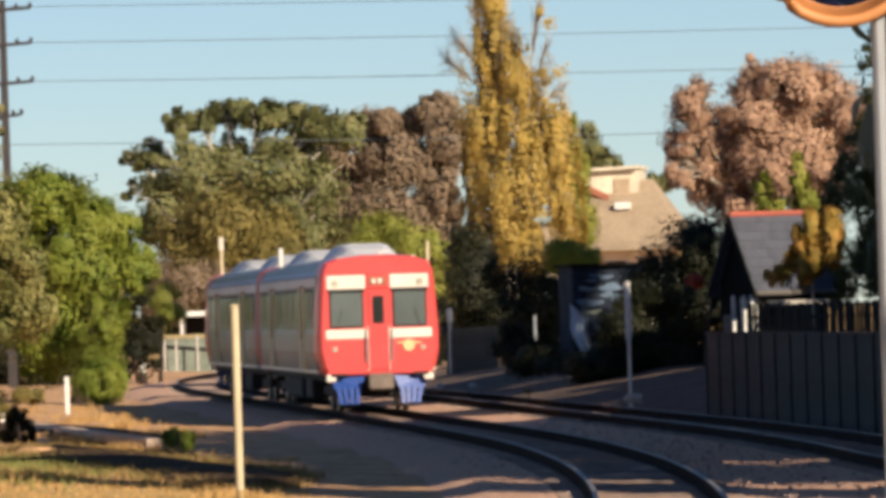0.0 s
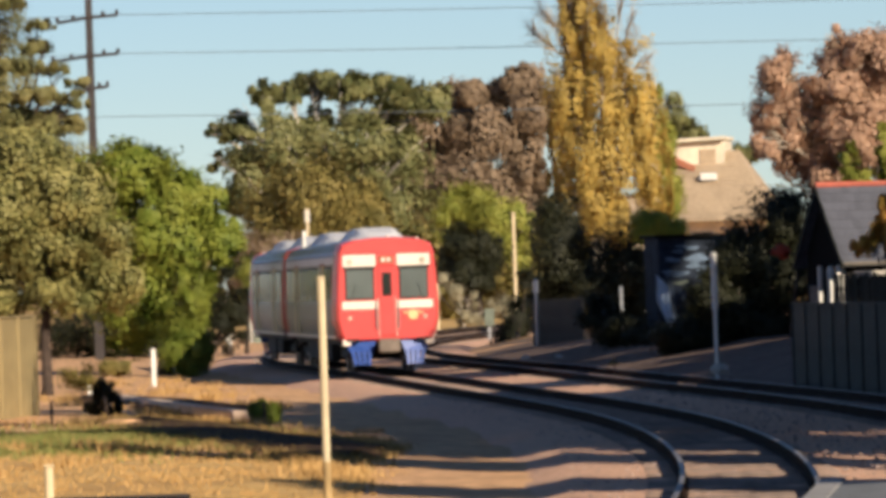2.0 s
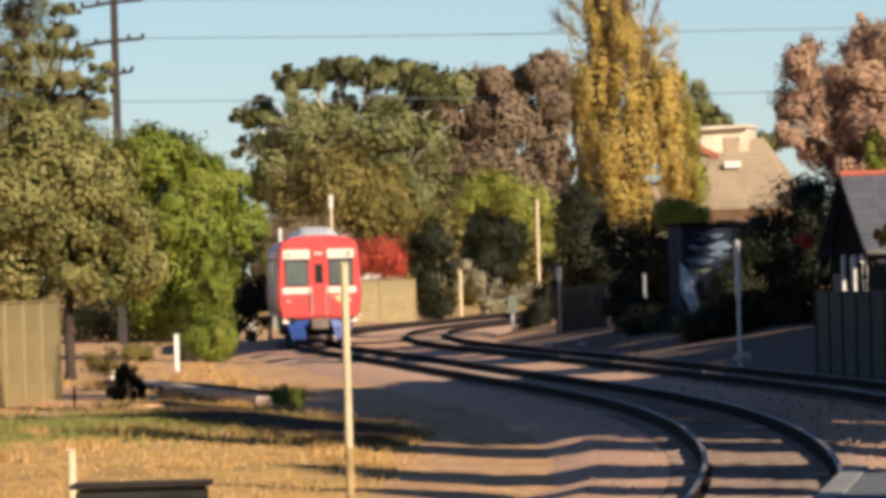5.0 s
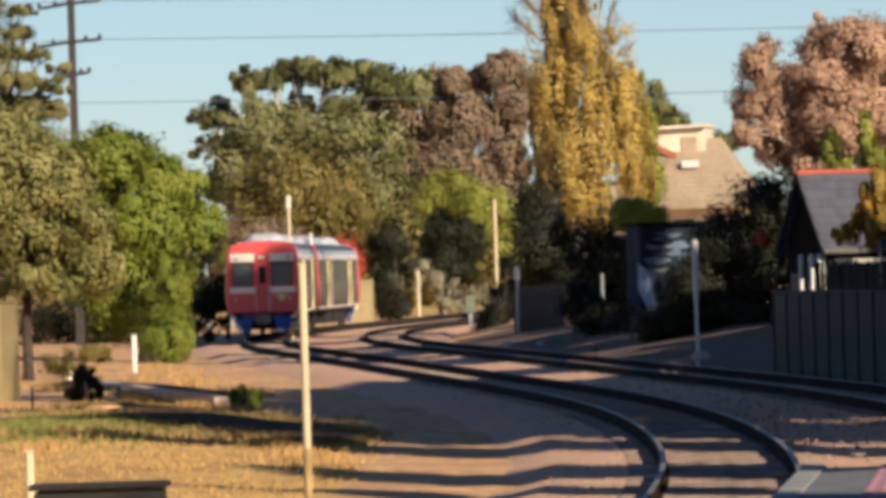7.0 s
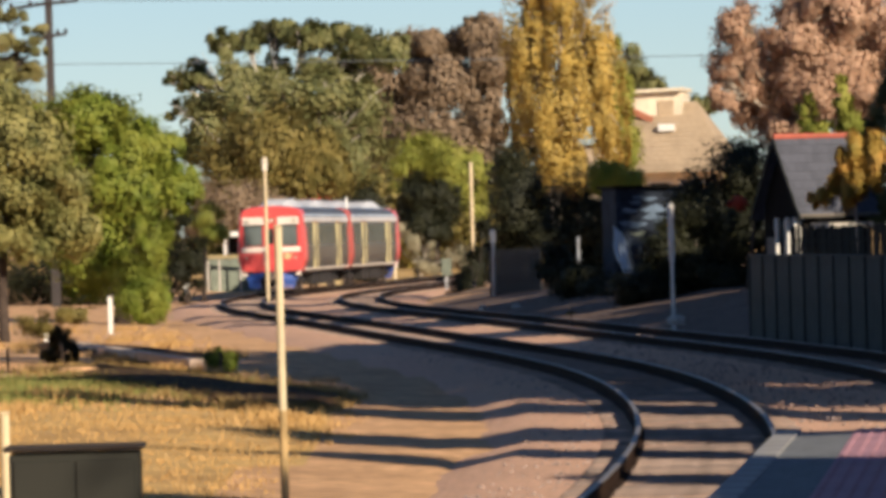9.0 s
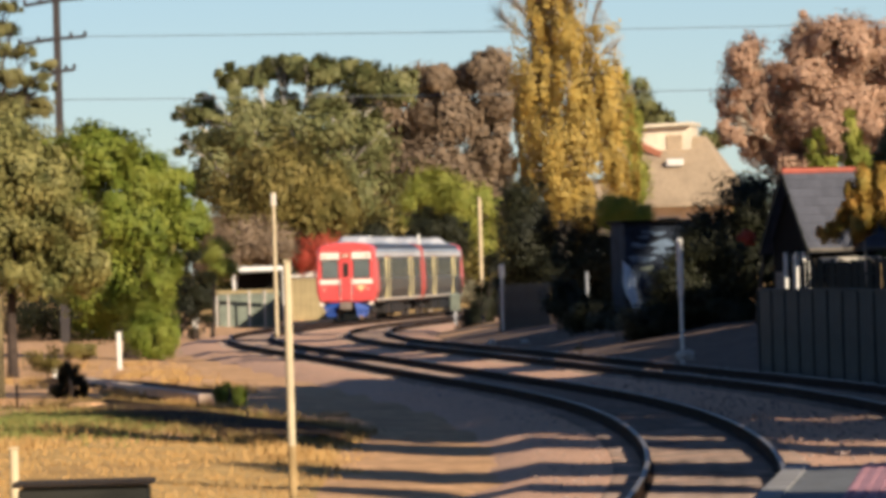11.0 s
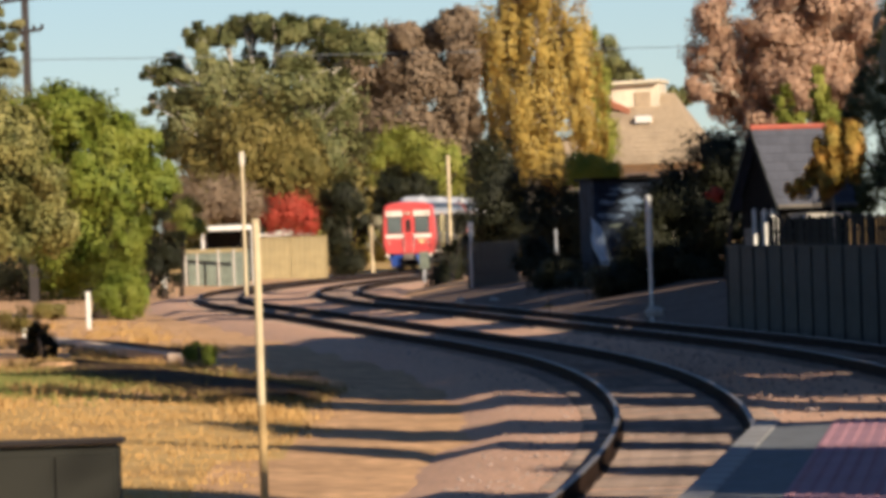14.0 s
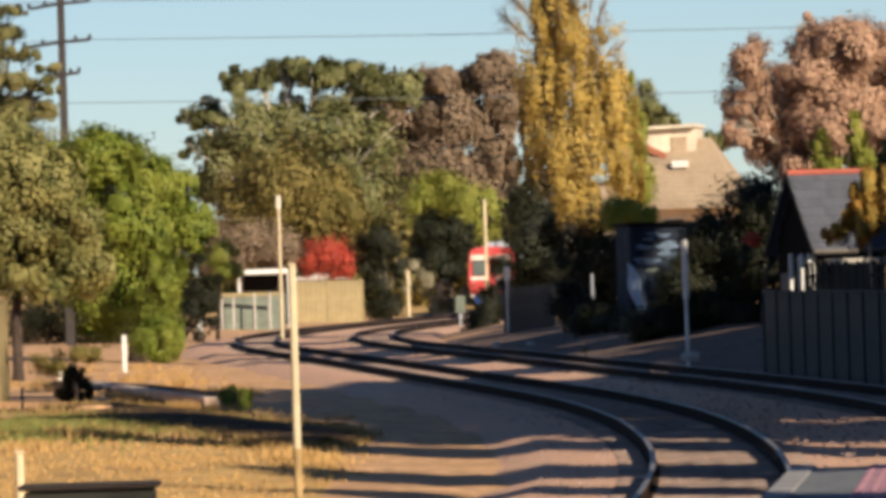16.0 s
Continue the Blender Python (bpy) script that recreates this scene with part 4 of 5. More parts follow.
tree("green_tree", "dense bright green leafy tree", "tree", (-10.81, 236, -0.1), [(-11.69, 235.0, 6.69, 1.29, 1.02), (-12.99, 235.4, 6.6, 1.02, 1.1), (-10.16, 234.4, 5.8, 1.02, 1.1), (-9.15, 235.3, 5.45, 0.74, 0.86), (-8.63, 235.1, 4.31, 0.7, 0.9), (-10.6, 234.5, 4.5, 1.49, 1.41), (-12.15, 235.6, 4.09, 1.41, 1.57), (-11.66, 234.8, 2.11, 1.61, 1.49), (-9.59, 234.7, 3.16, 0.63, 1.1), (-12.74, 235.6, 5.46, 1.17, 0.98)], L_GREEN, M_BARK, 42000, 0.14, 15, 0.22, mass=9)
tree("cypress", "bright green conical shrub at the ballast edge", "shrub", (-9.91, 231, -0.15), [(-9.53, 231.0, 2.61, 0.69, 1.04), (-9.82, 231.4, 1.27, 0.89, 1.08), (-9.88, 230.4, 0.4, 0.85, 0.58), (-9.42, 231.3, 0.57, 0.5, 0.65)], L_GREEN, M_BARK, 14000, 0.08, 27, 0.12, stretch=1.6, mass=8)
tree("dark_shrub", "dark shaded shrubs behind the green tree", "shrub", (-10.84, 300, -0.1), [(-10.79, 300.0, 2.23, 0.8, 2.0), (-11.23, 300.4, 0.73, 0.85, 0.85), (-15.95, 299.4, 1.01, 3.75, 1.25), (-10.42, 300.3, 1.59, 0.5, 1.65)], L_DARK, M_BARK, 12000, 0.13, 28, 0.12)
tree("lime_shrub", "leaning light green shrub branch", "shrub", (-10.28, 306, -0.1), [(-10.00, 305.8, 3.47, 0.71, 0.66), (-9.69, 305.7, 2.83, 0.56, 0.41)], L_LIME, M_BARK, 3000, 0.1, 29, 0.08)
tree("olive_tree", "grey-green spreading tree with a forked dark trunk", "tree", (-11.64, 184, -0.1), [(-11.04, 183.9, 5.31, 1.20, 1.07), (-10.08, 183.8, 4.05, 1.01, 0.86), (-11.40, 184.2, 3.64, 1.23, 1.07), (-9.81, 184.1, 2.82, 0.83, 0.67), (-11.12, 183.6, 2.55, 0.89, 0.55), (-12.89, 184.0, 4.91, 1.38, 1.38), (-13.10, 184.6, 3.07, 1.23, 1.07), (-12.23, 184.2, 6.35, 1.07, 0.77)], L_GREYGREEN, M_BARK, 38000, 0.125, 16, 0.14, mass=10)
tree("pine", "tall olive green pine with layered branches", "tree", (-18.09, 262, -0.1), [(-18.26, 262.7, 12.70, 1.31, 1.09), (-18.21, 261.7, 10.51, 1.64, 1.31), (-17.84, 261.8, 8.54, 1.75, 1.09), (-18.11, 261.5, 14.00, 1.75, 0.26), (-16.63, 261.9, 12.21, 0.74, 0.26), (-17.53, 261.4, 11.47, 2.07, 0.28), (-15.57, 261.9, 11.30, 0.87, 0.22), (-16.91, 261.8, 10.36, 2.18, 0.28), (-15.38, 261.6, 10.43, 0.74, 0.20), (-17.38, 263.0, 9.39, 2.40, 0.39), (-15.85, 261.7, 9.13, 1.09, 0.35), (-17.42, 262.8, 8.09, 2.62, 0.66), (-16.19, 261.8, 12.31, 0.48, 0.35), (-15.06, 261.8, 9.98, 0.66, 0.17), (-15.52, 261.5, 9.45, 0.98, 0.22), (-14.82, 261.9, 10.84, 0.74, 0.15), (-16.39, 261.9, 13.08, 0.66, 0.20)], L_OLIVEPINE, M_BARK, 26000, 0.12, 30, 0.24, shell=0.3)
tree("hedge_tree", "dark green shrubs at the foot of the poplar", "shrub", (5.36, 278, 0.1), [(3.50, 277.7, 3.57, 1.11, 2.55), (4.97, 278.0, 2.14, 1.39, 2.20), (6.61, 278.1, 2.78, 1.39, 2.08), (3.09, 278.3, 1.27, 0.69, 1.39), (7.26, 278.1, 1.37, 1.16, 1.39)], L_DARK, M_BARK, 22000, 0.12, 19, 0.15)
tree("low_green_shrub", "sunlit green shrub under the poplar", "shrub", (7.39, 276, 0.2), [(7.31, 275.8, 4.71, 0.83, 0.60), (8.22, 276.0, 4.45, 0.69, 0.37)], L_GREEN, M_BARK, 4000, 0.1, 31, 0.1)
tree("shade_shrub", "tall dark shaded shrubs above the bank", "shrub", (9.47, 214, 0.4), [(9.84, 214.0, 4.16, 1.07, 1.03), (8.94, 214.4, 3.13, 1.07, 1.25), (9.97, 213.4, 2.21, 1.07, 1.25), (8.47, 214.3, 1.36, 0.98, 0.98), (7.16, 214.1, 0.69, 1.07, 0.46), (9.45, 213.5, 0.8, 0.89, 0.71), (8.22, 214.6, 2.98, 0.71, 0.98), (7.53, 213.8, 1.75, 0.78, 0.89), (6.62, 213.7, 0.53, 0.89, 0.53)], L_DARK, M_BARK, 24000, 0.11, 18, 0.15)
tree("autumn_tree", "pinkish brown autumn tree with bare branches", "tree", (14.45, 266, 0.4), [(12.26, 266.0, 10.3, 0.91, 1.04), (11.99, 266.9, 8.83, 0.81, 1.19), (11.71, 264.8, 7.79, 0.6, 1.24), (14.91, 266.7, 10.84, 1.16, 1.12), (14.46, 266.3, 11.62, 0.46, 0.65), (16.08, 264.9, 10.6, 1.41, 1.14), (17.75, 267.1, 9.95, 1.41, 1.49), (14.54, 265.5, 9.6, 1.21, 1.04), (16.28, 265.5, 8.88, 1.41, 1.19), (13.92, 267.2, 8.33, 1.01, 1.14), (15.15, 265.0, 7.58, 1.41, 1.39), (13.56, 266.2, 6.76, 0.91, 1.14), (12.99, 266.7, 9.12, 0.85, 1.0), (16.86, 264.8, 7.3, 1.27, 1.39), (12.67, 266.8, 7.25, 0.96, 1.14), (14.24, 266.1, 6.25, 1.16, 0.65), (18.91, 265.1, 9.01, 1.41, 1.74), (13.07, 266.0, 7.99, 0.89, 0.98), (12.38, 266.9, 9.48, 0.8, 0.98)], L_PINK, M_TWIG, 52000, 0.15, 17, 0.3, twig=16, depth=1.5, mass=8)
tree("lime_shrub", "yellow-green leafy shrub behind the cottage", "shrub", (12.96, 228, 0.4), [(12.79, 228.0, 6.21, 0.27, 0.76), (13.12, 228.1, 5.54, 0.38, 0.42), (13.97, 227.8, 6.64, 0.27, 0.85), (14.12, 228.1, 5.79, 0.42, 0.49), (11.12, 228.0, 3.6, 0.15, 0.72), (10.73, 227.8, 2.53, 0.28, 0.15)], L_LIME, M_BARK, 5000, 0.1, 32, 0.1)
tree("dark_tree", "dark green evergreen tree behind the fence", "tree", (18.18, 245, 0.4), [(18.29, 245.3, 10.94, 0.86, 1.23), (18.44, 245.0, 9.1, 1.23, 1.43), (17.59, 245.6, 7.9, 1.23, 1.43), (16.93, 245.1, 6.49, 1.02, 1.02), (18.55, 244.3, 6.03, 1.63, 1.63), (18.27, 245.2, 3.59, 1.63, 1.63), (15.9, 245.0, 4.99, 0.82, 1.22), (15.82, 245.4, 3.26, 1.22, 1.02)], L_PINE, M_BARK, 20000, 0.12, 33, 0.25, mass=7)
tree("creeper", "orange-brown creeper spilling over the fence", "creeper", (12.45, 196, 0.3), [(12.37, 196.0, 4.67, 0.23, 0.56), (12.07, 196.2, 4.11, 0.23, 0.52), (11.73, 195.7, 3.65, 0.23, 0.39), (11.42, 196.2, 3.34, 0.26, 0.2), (12.51, 196.1, 3.76, 0.26, 0.59), (12.13, 195.7, 3.36, 0.23, 0.36), (11.07, 196.3, 3.19, 0.23, 0.13), (12.9, 195.9, 4.24, 0.36, 0.82)], L_ORANGE, M_TWIG, 9000, 0.09, 34, 0.05, droop=0.55, stretch=2.2, shell=0.2)
tree("flowering_shrub", "shrub with red blooms by the cottage", "shrub", (9.68, 208, 0.4), [(9.51, 208.0, 3.19, 0.28, 0.16), (11.9, 208.0, 3.29, 0.38, 0.16)], L_RED, M_BARK, 1500, 0.08, 35, 0.05)
tree("small_bush", "small bright green bush in dry grass", "bush", (-4.27, 135.7, -0.15), [(-4.35, 136.0, 0.13, 0.20, 0.18), (-4.13, 135.9, 0.05, 0.18, 0.18)], L_GREEN, M_BARK, 2600, 0.05, 37, 0.03)
tree("dark_stump_bush", "dark clipped bush on bare earth", "bush", (-8.11, 148.0, -0.1), [(-8.26, 150.1, 0.37, 0.23, 0.30), (-8.02, 150.0, 0.11, 0.18, 0.28), (-8.42, 150.0, 0.02, 0.25, 0.15)], L_DARK, M_BARK, 3500, 0.06, 38, 0.04)
tree("earth_shrub", "dry yellow shrub under the spreading tree", "bush", (-11.10, 188.8, -0.1), [(-10.38, 178.1, 0.46, 0.50, 0.30), (-10.13, 190.1, 0.49, 0.48, 0.19)], L_OLIVE, M_BARK, 2500, 0.07, 39, 0.04)

tree("pale_shrub", "pale tan dry shrub in the sun by the far track", "shrub", (-0.65, 440, -0.1), [(-2.52, 440.0, 1.87, 0.29, 1.69), (-2.01, 440.4, 2.88, 0.66, 0.44), (-1.04, 439.4, 2.01, 0.73, 0.81), (-0.18, 440.3, 0.33, 1.32, 0.44), (1.61, 440.1, 1.09, 0.88, 0.66), (-0.15, 439.5, 1.36, 0.51, 0.59)], L_GREYBROWN, M_PALEBARK, 3000, 0.14, 71, 0.12, twig=6)
tree("young_poplar", "yellow-green young poplar beside the golden one", "tree", (8.08, 288, 0.1), [(8.25, 288.0, 7.79, 0.48, 1.68), (8.39, 287.9, 6.11, 0.58, 1.20), (8.13, 287.9, 9.47, 0.34, 1.20)], L_LIME, M_TWIG, 6000, 0.12, 72, 0.12, stretch=2.0)
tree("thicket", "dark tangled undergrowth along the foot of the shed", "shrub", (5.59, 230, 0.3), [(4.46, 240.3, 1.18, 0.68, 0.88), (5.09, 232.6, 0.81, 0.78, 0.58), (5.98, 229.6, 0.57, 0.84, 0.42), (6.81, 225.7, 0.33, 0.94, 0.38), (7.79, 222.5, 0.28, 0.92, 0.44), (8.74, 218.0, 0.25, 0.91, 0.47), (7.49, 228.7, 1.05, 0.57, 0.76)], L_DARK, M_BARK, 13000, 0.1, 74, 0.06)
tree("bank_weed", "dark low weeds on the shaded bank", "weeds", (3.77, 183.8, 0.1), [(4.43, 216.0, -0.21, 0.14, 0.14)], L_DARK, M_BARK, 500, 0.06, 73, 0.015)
slim_post((-11.95, 331, 0.0), 0.72, 0.13, M_WHITE, "squat white marker block under the trees", "marker_post", square=True)
slim_post((-10.26, 180.1, -0.05), 0.36, 0.06, M_WHITE, "stubby white peg on bare earth", "peg", square=True)
slim_post((-8.81, 140.5, -0.05), 0.4, 0.025, M_BARK, "thin dark stake in the grass", "stake", square=True)


def rubble(at, w, h, m, label, seed):
    """A broken lump with uneven faces."""
    rs = np.random.RandomState(seed)
    rings = [[(w * k * math.cos(a) * rs.uniform(0.8, 1.2), w * 0.7 * k * math.sin(a) * rs.uniform(0.8, 1.2), h * z) for a in np.linspace(0, 2 * math.pi, 9)[:-1]] for k, z in ((0.9, -0.2), (1.0, 0.3), (0.8, 0.75), (0.4, 1.0))]
    ob = tagged(part("rubble", Build().loft(rings), m), label, "rubble")
    ob.location = at
    return ob


rubble((1.79, 237.5, -0.15), 0.14, 0.14, M_CONCRETE, "pale scrap of rubbish beside the fence", 1)
rubble((2.89, 233.4, -0.1), 0.16, 0.1, M_CONCRETE, "pale flattened rubbish beside the fence", 2)
rubble((6.37, 177, -0.00), 0.26, 0.22, M_CONCRETE, "grey concrete lump at the foot of a post", 3)
rubble((-7.11, 135.8, -0.1), 0.5, 0.14, M_EARTH, "low heap of pale earth", 4)
rubble((-2.10, 130.2, -0.3), 0.35, 0.14, M_EARTH, "low heap of pale earth by the ballast", 5)

# unseen trees set along the boundary by the far track, to shade the line
_shade = tree("unseen_shade_tree", "tall leafy tree placed unseen along the railway reserve to cast shade", "tree", (16.2, 151.0, 0.4), [(16.2, 151, 5.0, 2.4, 2.2), (15.4, 150, 7.4, 2.2, 1.8), (17.2, 152, 7.6, 2.0, 2.0), (16.2, 151, 9.8, 1.7, 1.6), (16.4, 149.8, 3.2, 2.1, 1.8)], L_PINE, M_BARK, 9000, 0.37, 51, 0.22, "trees along the boundary", fine=False, per=30)
for _x, _y, _r, _s, _h in ((11.5, 14, 40, 1.0, 1.0), (11.6, 27, 100, 1.0, 1.05), (11.5, 41, 170, 0.9, 1.0), (12.0, 49.5, 15, 0.36, 1.5), (12.6, 58, 80, 0.5, 0.8), (12.1, 66.5, 200, 0.27, 1.15), (12.5, 74, 150, 0.55, 1.15), (13.6, 97, 35, 0.4, 1.85), (14.0, 107, 125, 0.36, 1.95), (14.5, 117, 300, 0.6, 1.9), (14.8, 121, 10, 0.62, 2.0), (15.5, 134, 260, 0.42, 1.9), (13.0, 86.6, 230, 0.58, 1.5), (13.2, 98.3, 290, 1.2, 1.45), (14.0, 115, 75, 1.7, 1.2), (14.6, 123, 140, 1.8, 1.4), (16.4, 132, 200, 1.7, 1.4), (15.9, 141, 100, 1.8, 1.4), (16.6, 143.4, 330, 1.3, 1.2), (17.4, 161, 260, 1.25, 1.25), (18.0, 169, 310, 1.0, 0.9), (18.8, 179, 40, 1.1, 1.85), (19.3, 184, 160, 1.2, 0.85), (19.9, 191.5, 55, 1.2, 0.74), (20.8, 198, 95, 1.2, 0.85), (21.4, 203, 20, 1.2, 1.1), (22.0, 209, 145, 1.3, 0.9), (22.8, 217, 120, 1.3, 0.85), (23.6, 224, 10, 1.3, 1.55), (24.4, 231, 250, 1.2, 1.5), (13.8, 111, 20, 1.5, 1.18), (15.2, 128.4, 40, 0.6, 1.95), (16.6, 179, 30, 0.55, 0.85), (16.9, 209, 80, 0.6, 0.9), (16.6, 174, 200, 0.6, 0.85), (17.0, 192.3, 60, 0.52, 0.84)):
    _t = copy_thing(_shade, pose(_x, _y, 0.3, 0, 0, _r))
    _t.scale = (_s, _s, _h * 0.986)
_shade.scale = (1, 1, 0.776)
# unseen high-crowned gums behind them, added to shade the ground and train
_gum = tree("unseen_shade_gum", "high-crowned gum added unseen along the boundary to cast shade", "tree", (20.0, 181.0, 0.4), [(20.0, 181, 17.6, 2.5, 2.4), (19.0, 180, 16.6, 1.8, 1.6), (21.2, 182, 18.4, 2.0, 1.8), (20.2, 181.4, 20.0, 1.8, 1.5)], L_PINE, M_BARK, 4500, 0.37, 52, 0.24, "high-crowned gums on the boundary", fine=False, per=30)
for _x, _y, _r, _s, _h in ((20.5, 196, 110, 1.05, 1.25), (21.0, 203, 190, 1.0, 1.2), (21.5, 210, 240, 1.05, 1.2), (18.0, 179, 20, 1.0, 1.12), (19.6, 186.4, 80, 0.45, 1.42), (19.6, 187, 140, 0.5, 1.36), (20.2, 198, 30, 0.6, 1.45), (21.4, 214, 70, 0.8, 1.42), (18.2, 240, 15, 0.85, 1.5), (20.0, 236, 200, 0.9, 1.62)):
    _t = copy_thing(_gum, pose(_x, _y, 0.3, 0, 0, _r))
    _t.scale = (_s, _s, _h * 0.776)
_gum.scale = (0.5, 0.5, 0.737)
# taller unseen trees further off, both sides and behind the station, to dim skylight
_far = tree("sky_dimming_tree", "leafy tree added unseen round the railway reserve to block sky light", "tree", (-25.0, -10.0, -0.2), [(-25, -10, 4.6, 2.4, 2.2), (-25.8, -11, 7.0, 2.2, 1.8), (-24, -9, 7.2, 2.0, 2.0), (-25, -10, 9.4, 1.7, 1.6)], L_PINE, M_BARK, 4000, 0.5, 53, 0.22, "trees round the reserve", fine=False)
_far.scale = (1.5, 1.5, 1.5)
for _x, _y, _r, _s in ((-26, 8, 60, 1.6), (-23, 26, 120, 1.5), (-25, 44, 170, 1.7), (-24, 62, 220, 1.5), (-26, 80, 260, 1.6), (-25, 98, 310, 1.6), (-27, 117, 20, 1.5), (-27, 136, 90, 1.6), (-8, -26, 150, 1.4), (4, -30, 200, 1.3), (-16, -22, 30, 1.5), (27, 60, 40, 1.3), (28, 78, 130, 1.35), (29, 96, 190, 1.3), (30, 114, 280, 1.35), (31, 132, 330, 1.3), (33, 150, 100, 1.4)):
    _t = copy_thing(_far, pose(_x, _y, -0.2, 0, 0, _r))
    _t.scale = (_s, _s, _s)



# ---------------- railcar ----------------
def section(y, k=1.0, lift=0.0):
    """Body outline across the car at y, drawn in by k."""
    half = [(1.28, 0.96), (1.42, 1.12), (1.52, 1.55), (1.53, 2.0), (1.46, 3.2), (1.42, 3.58), (1.32, 3.80), (0.95, 3.93), (0.35, 3.99)]
    zc = 2.4
    pts = [(x * k, y, zc + (z - zc) * (0.5 + 0.5 * k) + lift) for x, z in half]
    return pts + [(-p[0], p[1], p[2]) for p in reversed(pts)]


def railcar():
    root = thing("railcar", (0, 0, 0), "red and stainless steel diesel railcar with cream cab bands", "train", "cars of the train")
    L = 12.6
    part("body", Build().loft([section(-L + 1.1), section(L - 0.7)]), M_STEEL, root, "fluted stainless steel body side")
    cab = part("cab_end", Build().loft([section(-L + 1.9, 1.012), section(-L + 0.2, 1.012), section(-L + 0.06, 0.985), section(-L, 0.945)]), M_RED, root, "red moulded cab end")
    part("inner_end", Build().loft([section(L - 1.1, 1.012), section(L - 0.05, 1.012), section(L, 0.97)]), M_ENDRED, root, "red car end")
    part("roof", Build().loft([[(x * 1.005, y, z) for x, z in ((1.47, 3.50), (1.28, 3.80), (0.86, 3.965), (0.36, 4.03), (-0.36, 4.03), (-0.86, 3.965), (-1.28, 3.80), (-1.47, 3.50), (-1.40, 3.45), (1.40, 3.45))] for y in (-L + 1.0, L - 0.6)]), M_ROOFPAINT, root, "light grey curved roof")
    F = -L
    # cab face
    for s in (-1, 1):
        hx = lambda a, b: (min(s * a, s * b), max(s * a, s * b))
        a, b = hx(0.30, 1.31)
        part("upper_band", Build().box(a, b, F - 0.02, F + 0.06, 3.12, 3.50, 0.03), M_CREAM, cab, "cream headlight band")
        a, b = hx(0.26, 1.36)
        part("lower_band", Build().box(a, b, F - 0.025, F + 0.06, 1.86, 2.12, 0.03), M_CREAM, cab, "cream band under the windscreen")
        a, b = hx(0.34, 1.27)
        wn = part("windscreen", Build().box(a, b, F - 0.022, F + 0.05, 2.13, 3.12, 0.05), M_RUBBER, cab, "black rubber windscreen surround")
        a, b = hx(0.40, 1.21)
        part("pane", Build().box(a, b, F - 0.034, F, 2.19, 3.05, 0.02), M_SCREEN, wn, "glass greyed for the sky it reflects")
        part("wiper", Build().tube([(s * 1.05, F - 0.045, 2.2), (s * 0.92, F - 0.05, 2.62)], 0.007, 5), M_RUBBER, wn)
        part("marker_light", Build().tube([(s * 1.08, F - 0.05, 3.3), (s * 1.08, F + 0.02, 3.3)], 0.085, 12), M_LAMP, cab)
        part("tail_light", Build().tube([(s * 1.12, F - 0.03, 1.62), (s * 1.12, F + 0.02, 1.62)], 0.07, 10), M_LAMP, cab)
        part("grab_rail", Build().tube([(s * 0.335, F - 0.06, 1.3), (s * 0.335, F - 0.06, 2.1)], 0.018, 6), M_GREYPOST, cab)
        # blue pilot in two wings
        wing = Build().poly([(s * 0.36, F + 0.10, 0.95), (s * 1.22, F + 0.22, 0.95), (s * 1.16, F + 0.18, 0.62), (s * 0.48, F + 0.02, 0.62)], (0, 0.05, 0))
        pw = part("pilot_wing", wing, M_BLUE, root, "blue pilot plate")
        for q in range(4):
            xa, xb = 0.50 + q * 0.165, 0.54 + q * 0.13
            bar = Build().poly([(s * xa, F + 0.02 + q * 0.04, 0.64), (s * (xa + 0.12), F + 0.03 + q * 0.04, 0.64), (s * (xb + 0.09), F - 0.06 + q * 0.05, 0.22), (s * xb, F - 0.07 + q * 0.05, 0.22)], (0, 0.05, 0))
            part("pilot_bar", bar, M_BLUE, pw)
        part("buffer_step", Build().box(min(s * 0.85, s * 1.25), max(s * 0.85, s * 1.25), F - 0.06, F + 0.15, 0.92, 1.0, 0.01), M_UNDER, root)
        part("corner_step", Build().box(min(s * 1.12, s * 1.36), max(s * 1.12, s * 1.36), F - 0.05, F + 0.12, 0.80, 0.98, 0.02), M_CREAM, root, "cream corner step")
        part("windscreen_hood", Build().box(min(s * 0.34, s * 1.27), max(s * 0.34, s * 1.27), F - 0.05, F + 0.02, 3.07, 3.13, 0.01), M_RUBBER, wn)
    door = part("gangway_door", Build().box(-0.25, 0.25, F - 0.03, F + 0.05, 1.08, 3.1, 0.02), M_RED, cab, "red end door")
    part("door_pane", Build().box(-0.14, 0.14, F - 0.042, F - 0.02, 2.25, 2.95, 0.02), M_GLASS, door)
    part("door_frame", Build().box(-0.275, -0.255, F - 0.04, F + 0.04, 1.05, 2.2, 0.005).box(0.255, 0.275, F - 0.04, F + 0.04, 1.05, 2.2, 0.005), M_CREAM, cab)
    box = part("destination_box", Build().box(-0.28, 0.28, F - 0.035, F + 0.04, 3.14, 3.52, 0.02), M_RED, cab)
    part("destination_blind", Build().box(-0.22, 0.22, F - 0.045, F - 0.02, 3.22, 3.44, 0.01), M_BRICK, box, "dark red route blind")
    for q in (-0.09, 0.07):
        part("route_bar", Build().box(q - 0.05, q + 0.05, F - 0.052, F - 0.04, 3.27, 3.39, 0.004), M_CREAM, box)
    part("badge", Build().tube([(0.76, F - 0.04, 1.68), (0.76, F + 0.02, 1.68)], 0.15, 16).box(0.46, 1.06, F - 0.032, F, 1.72, 1.77, 0.01), M_YELLOW, cab, "yellow winged badge")
    part("skirt", Build().box(-1.33, 1.33, F + 0.0, F + 0.2, 0.96, 1.1, 0.03), M_RED, cab)
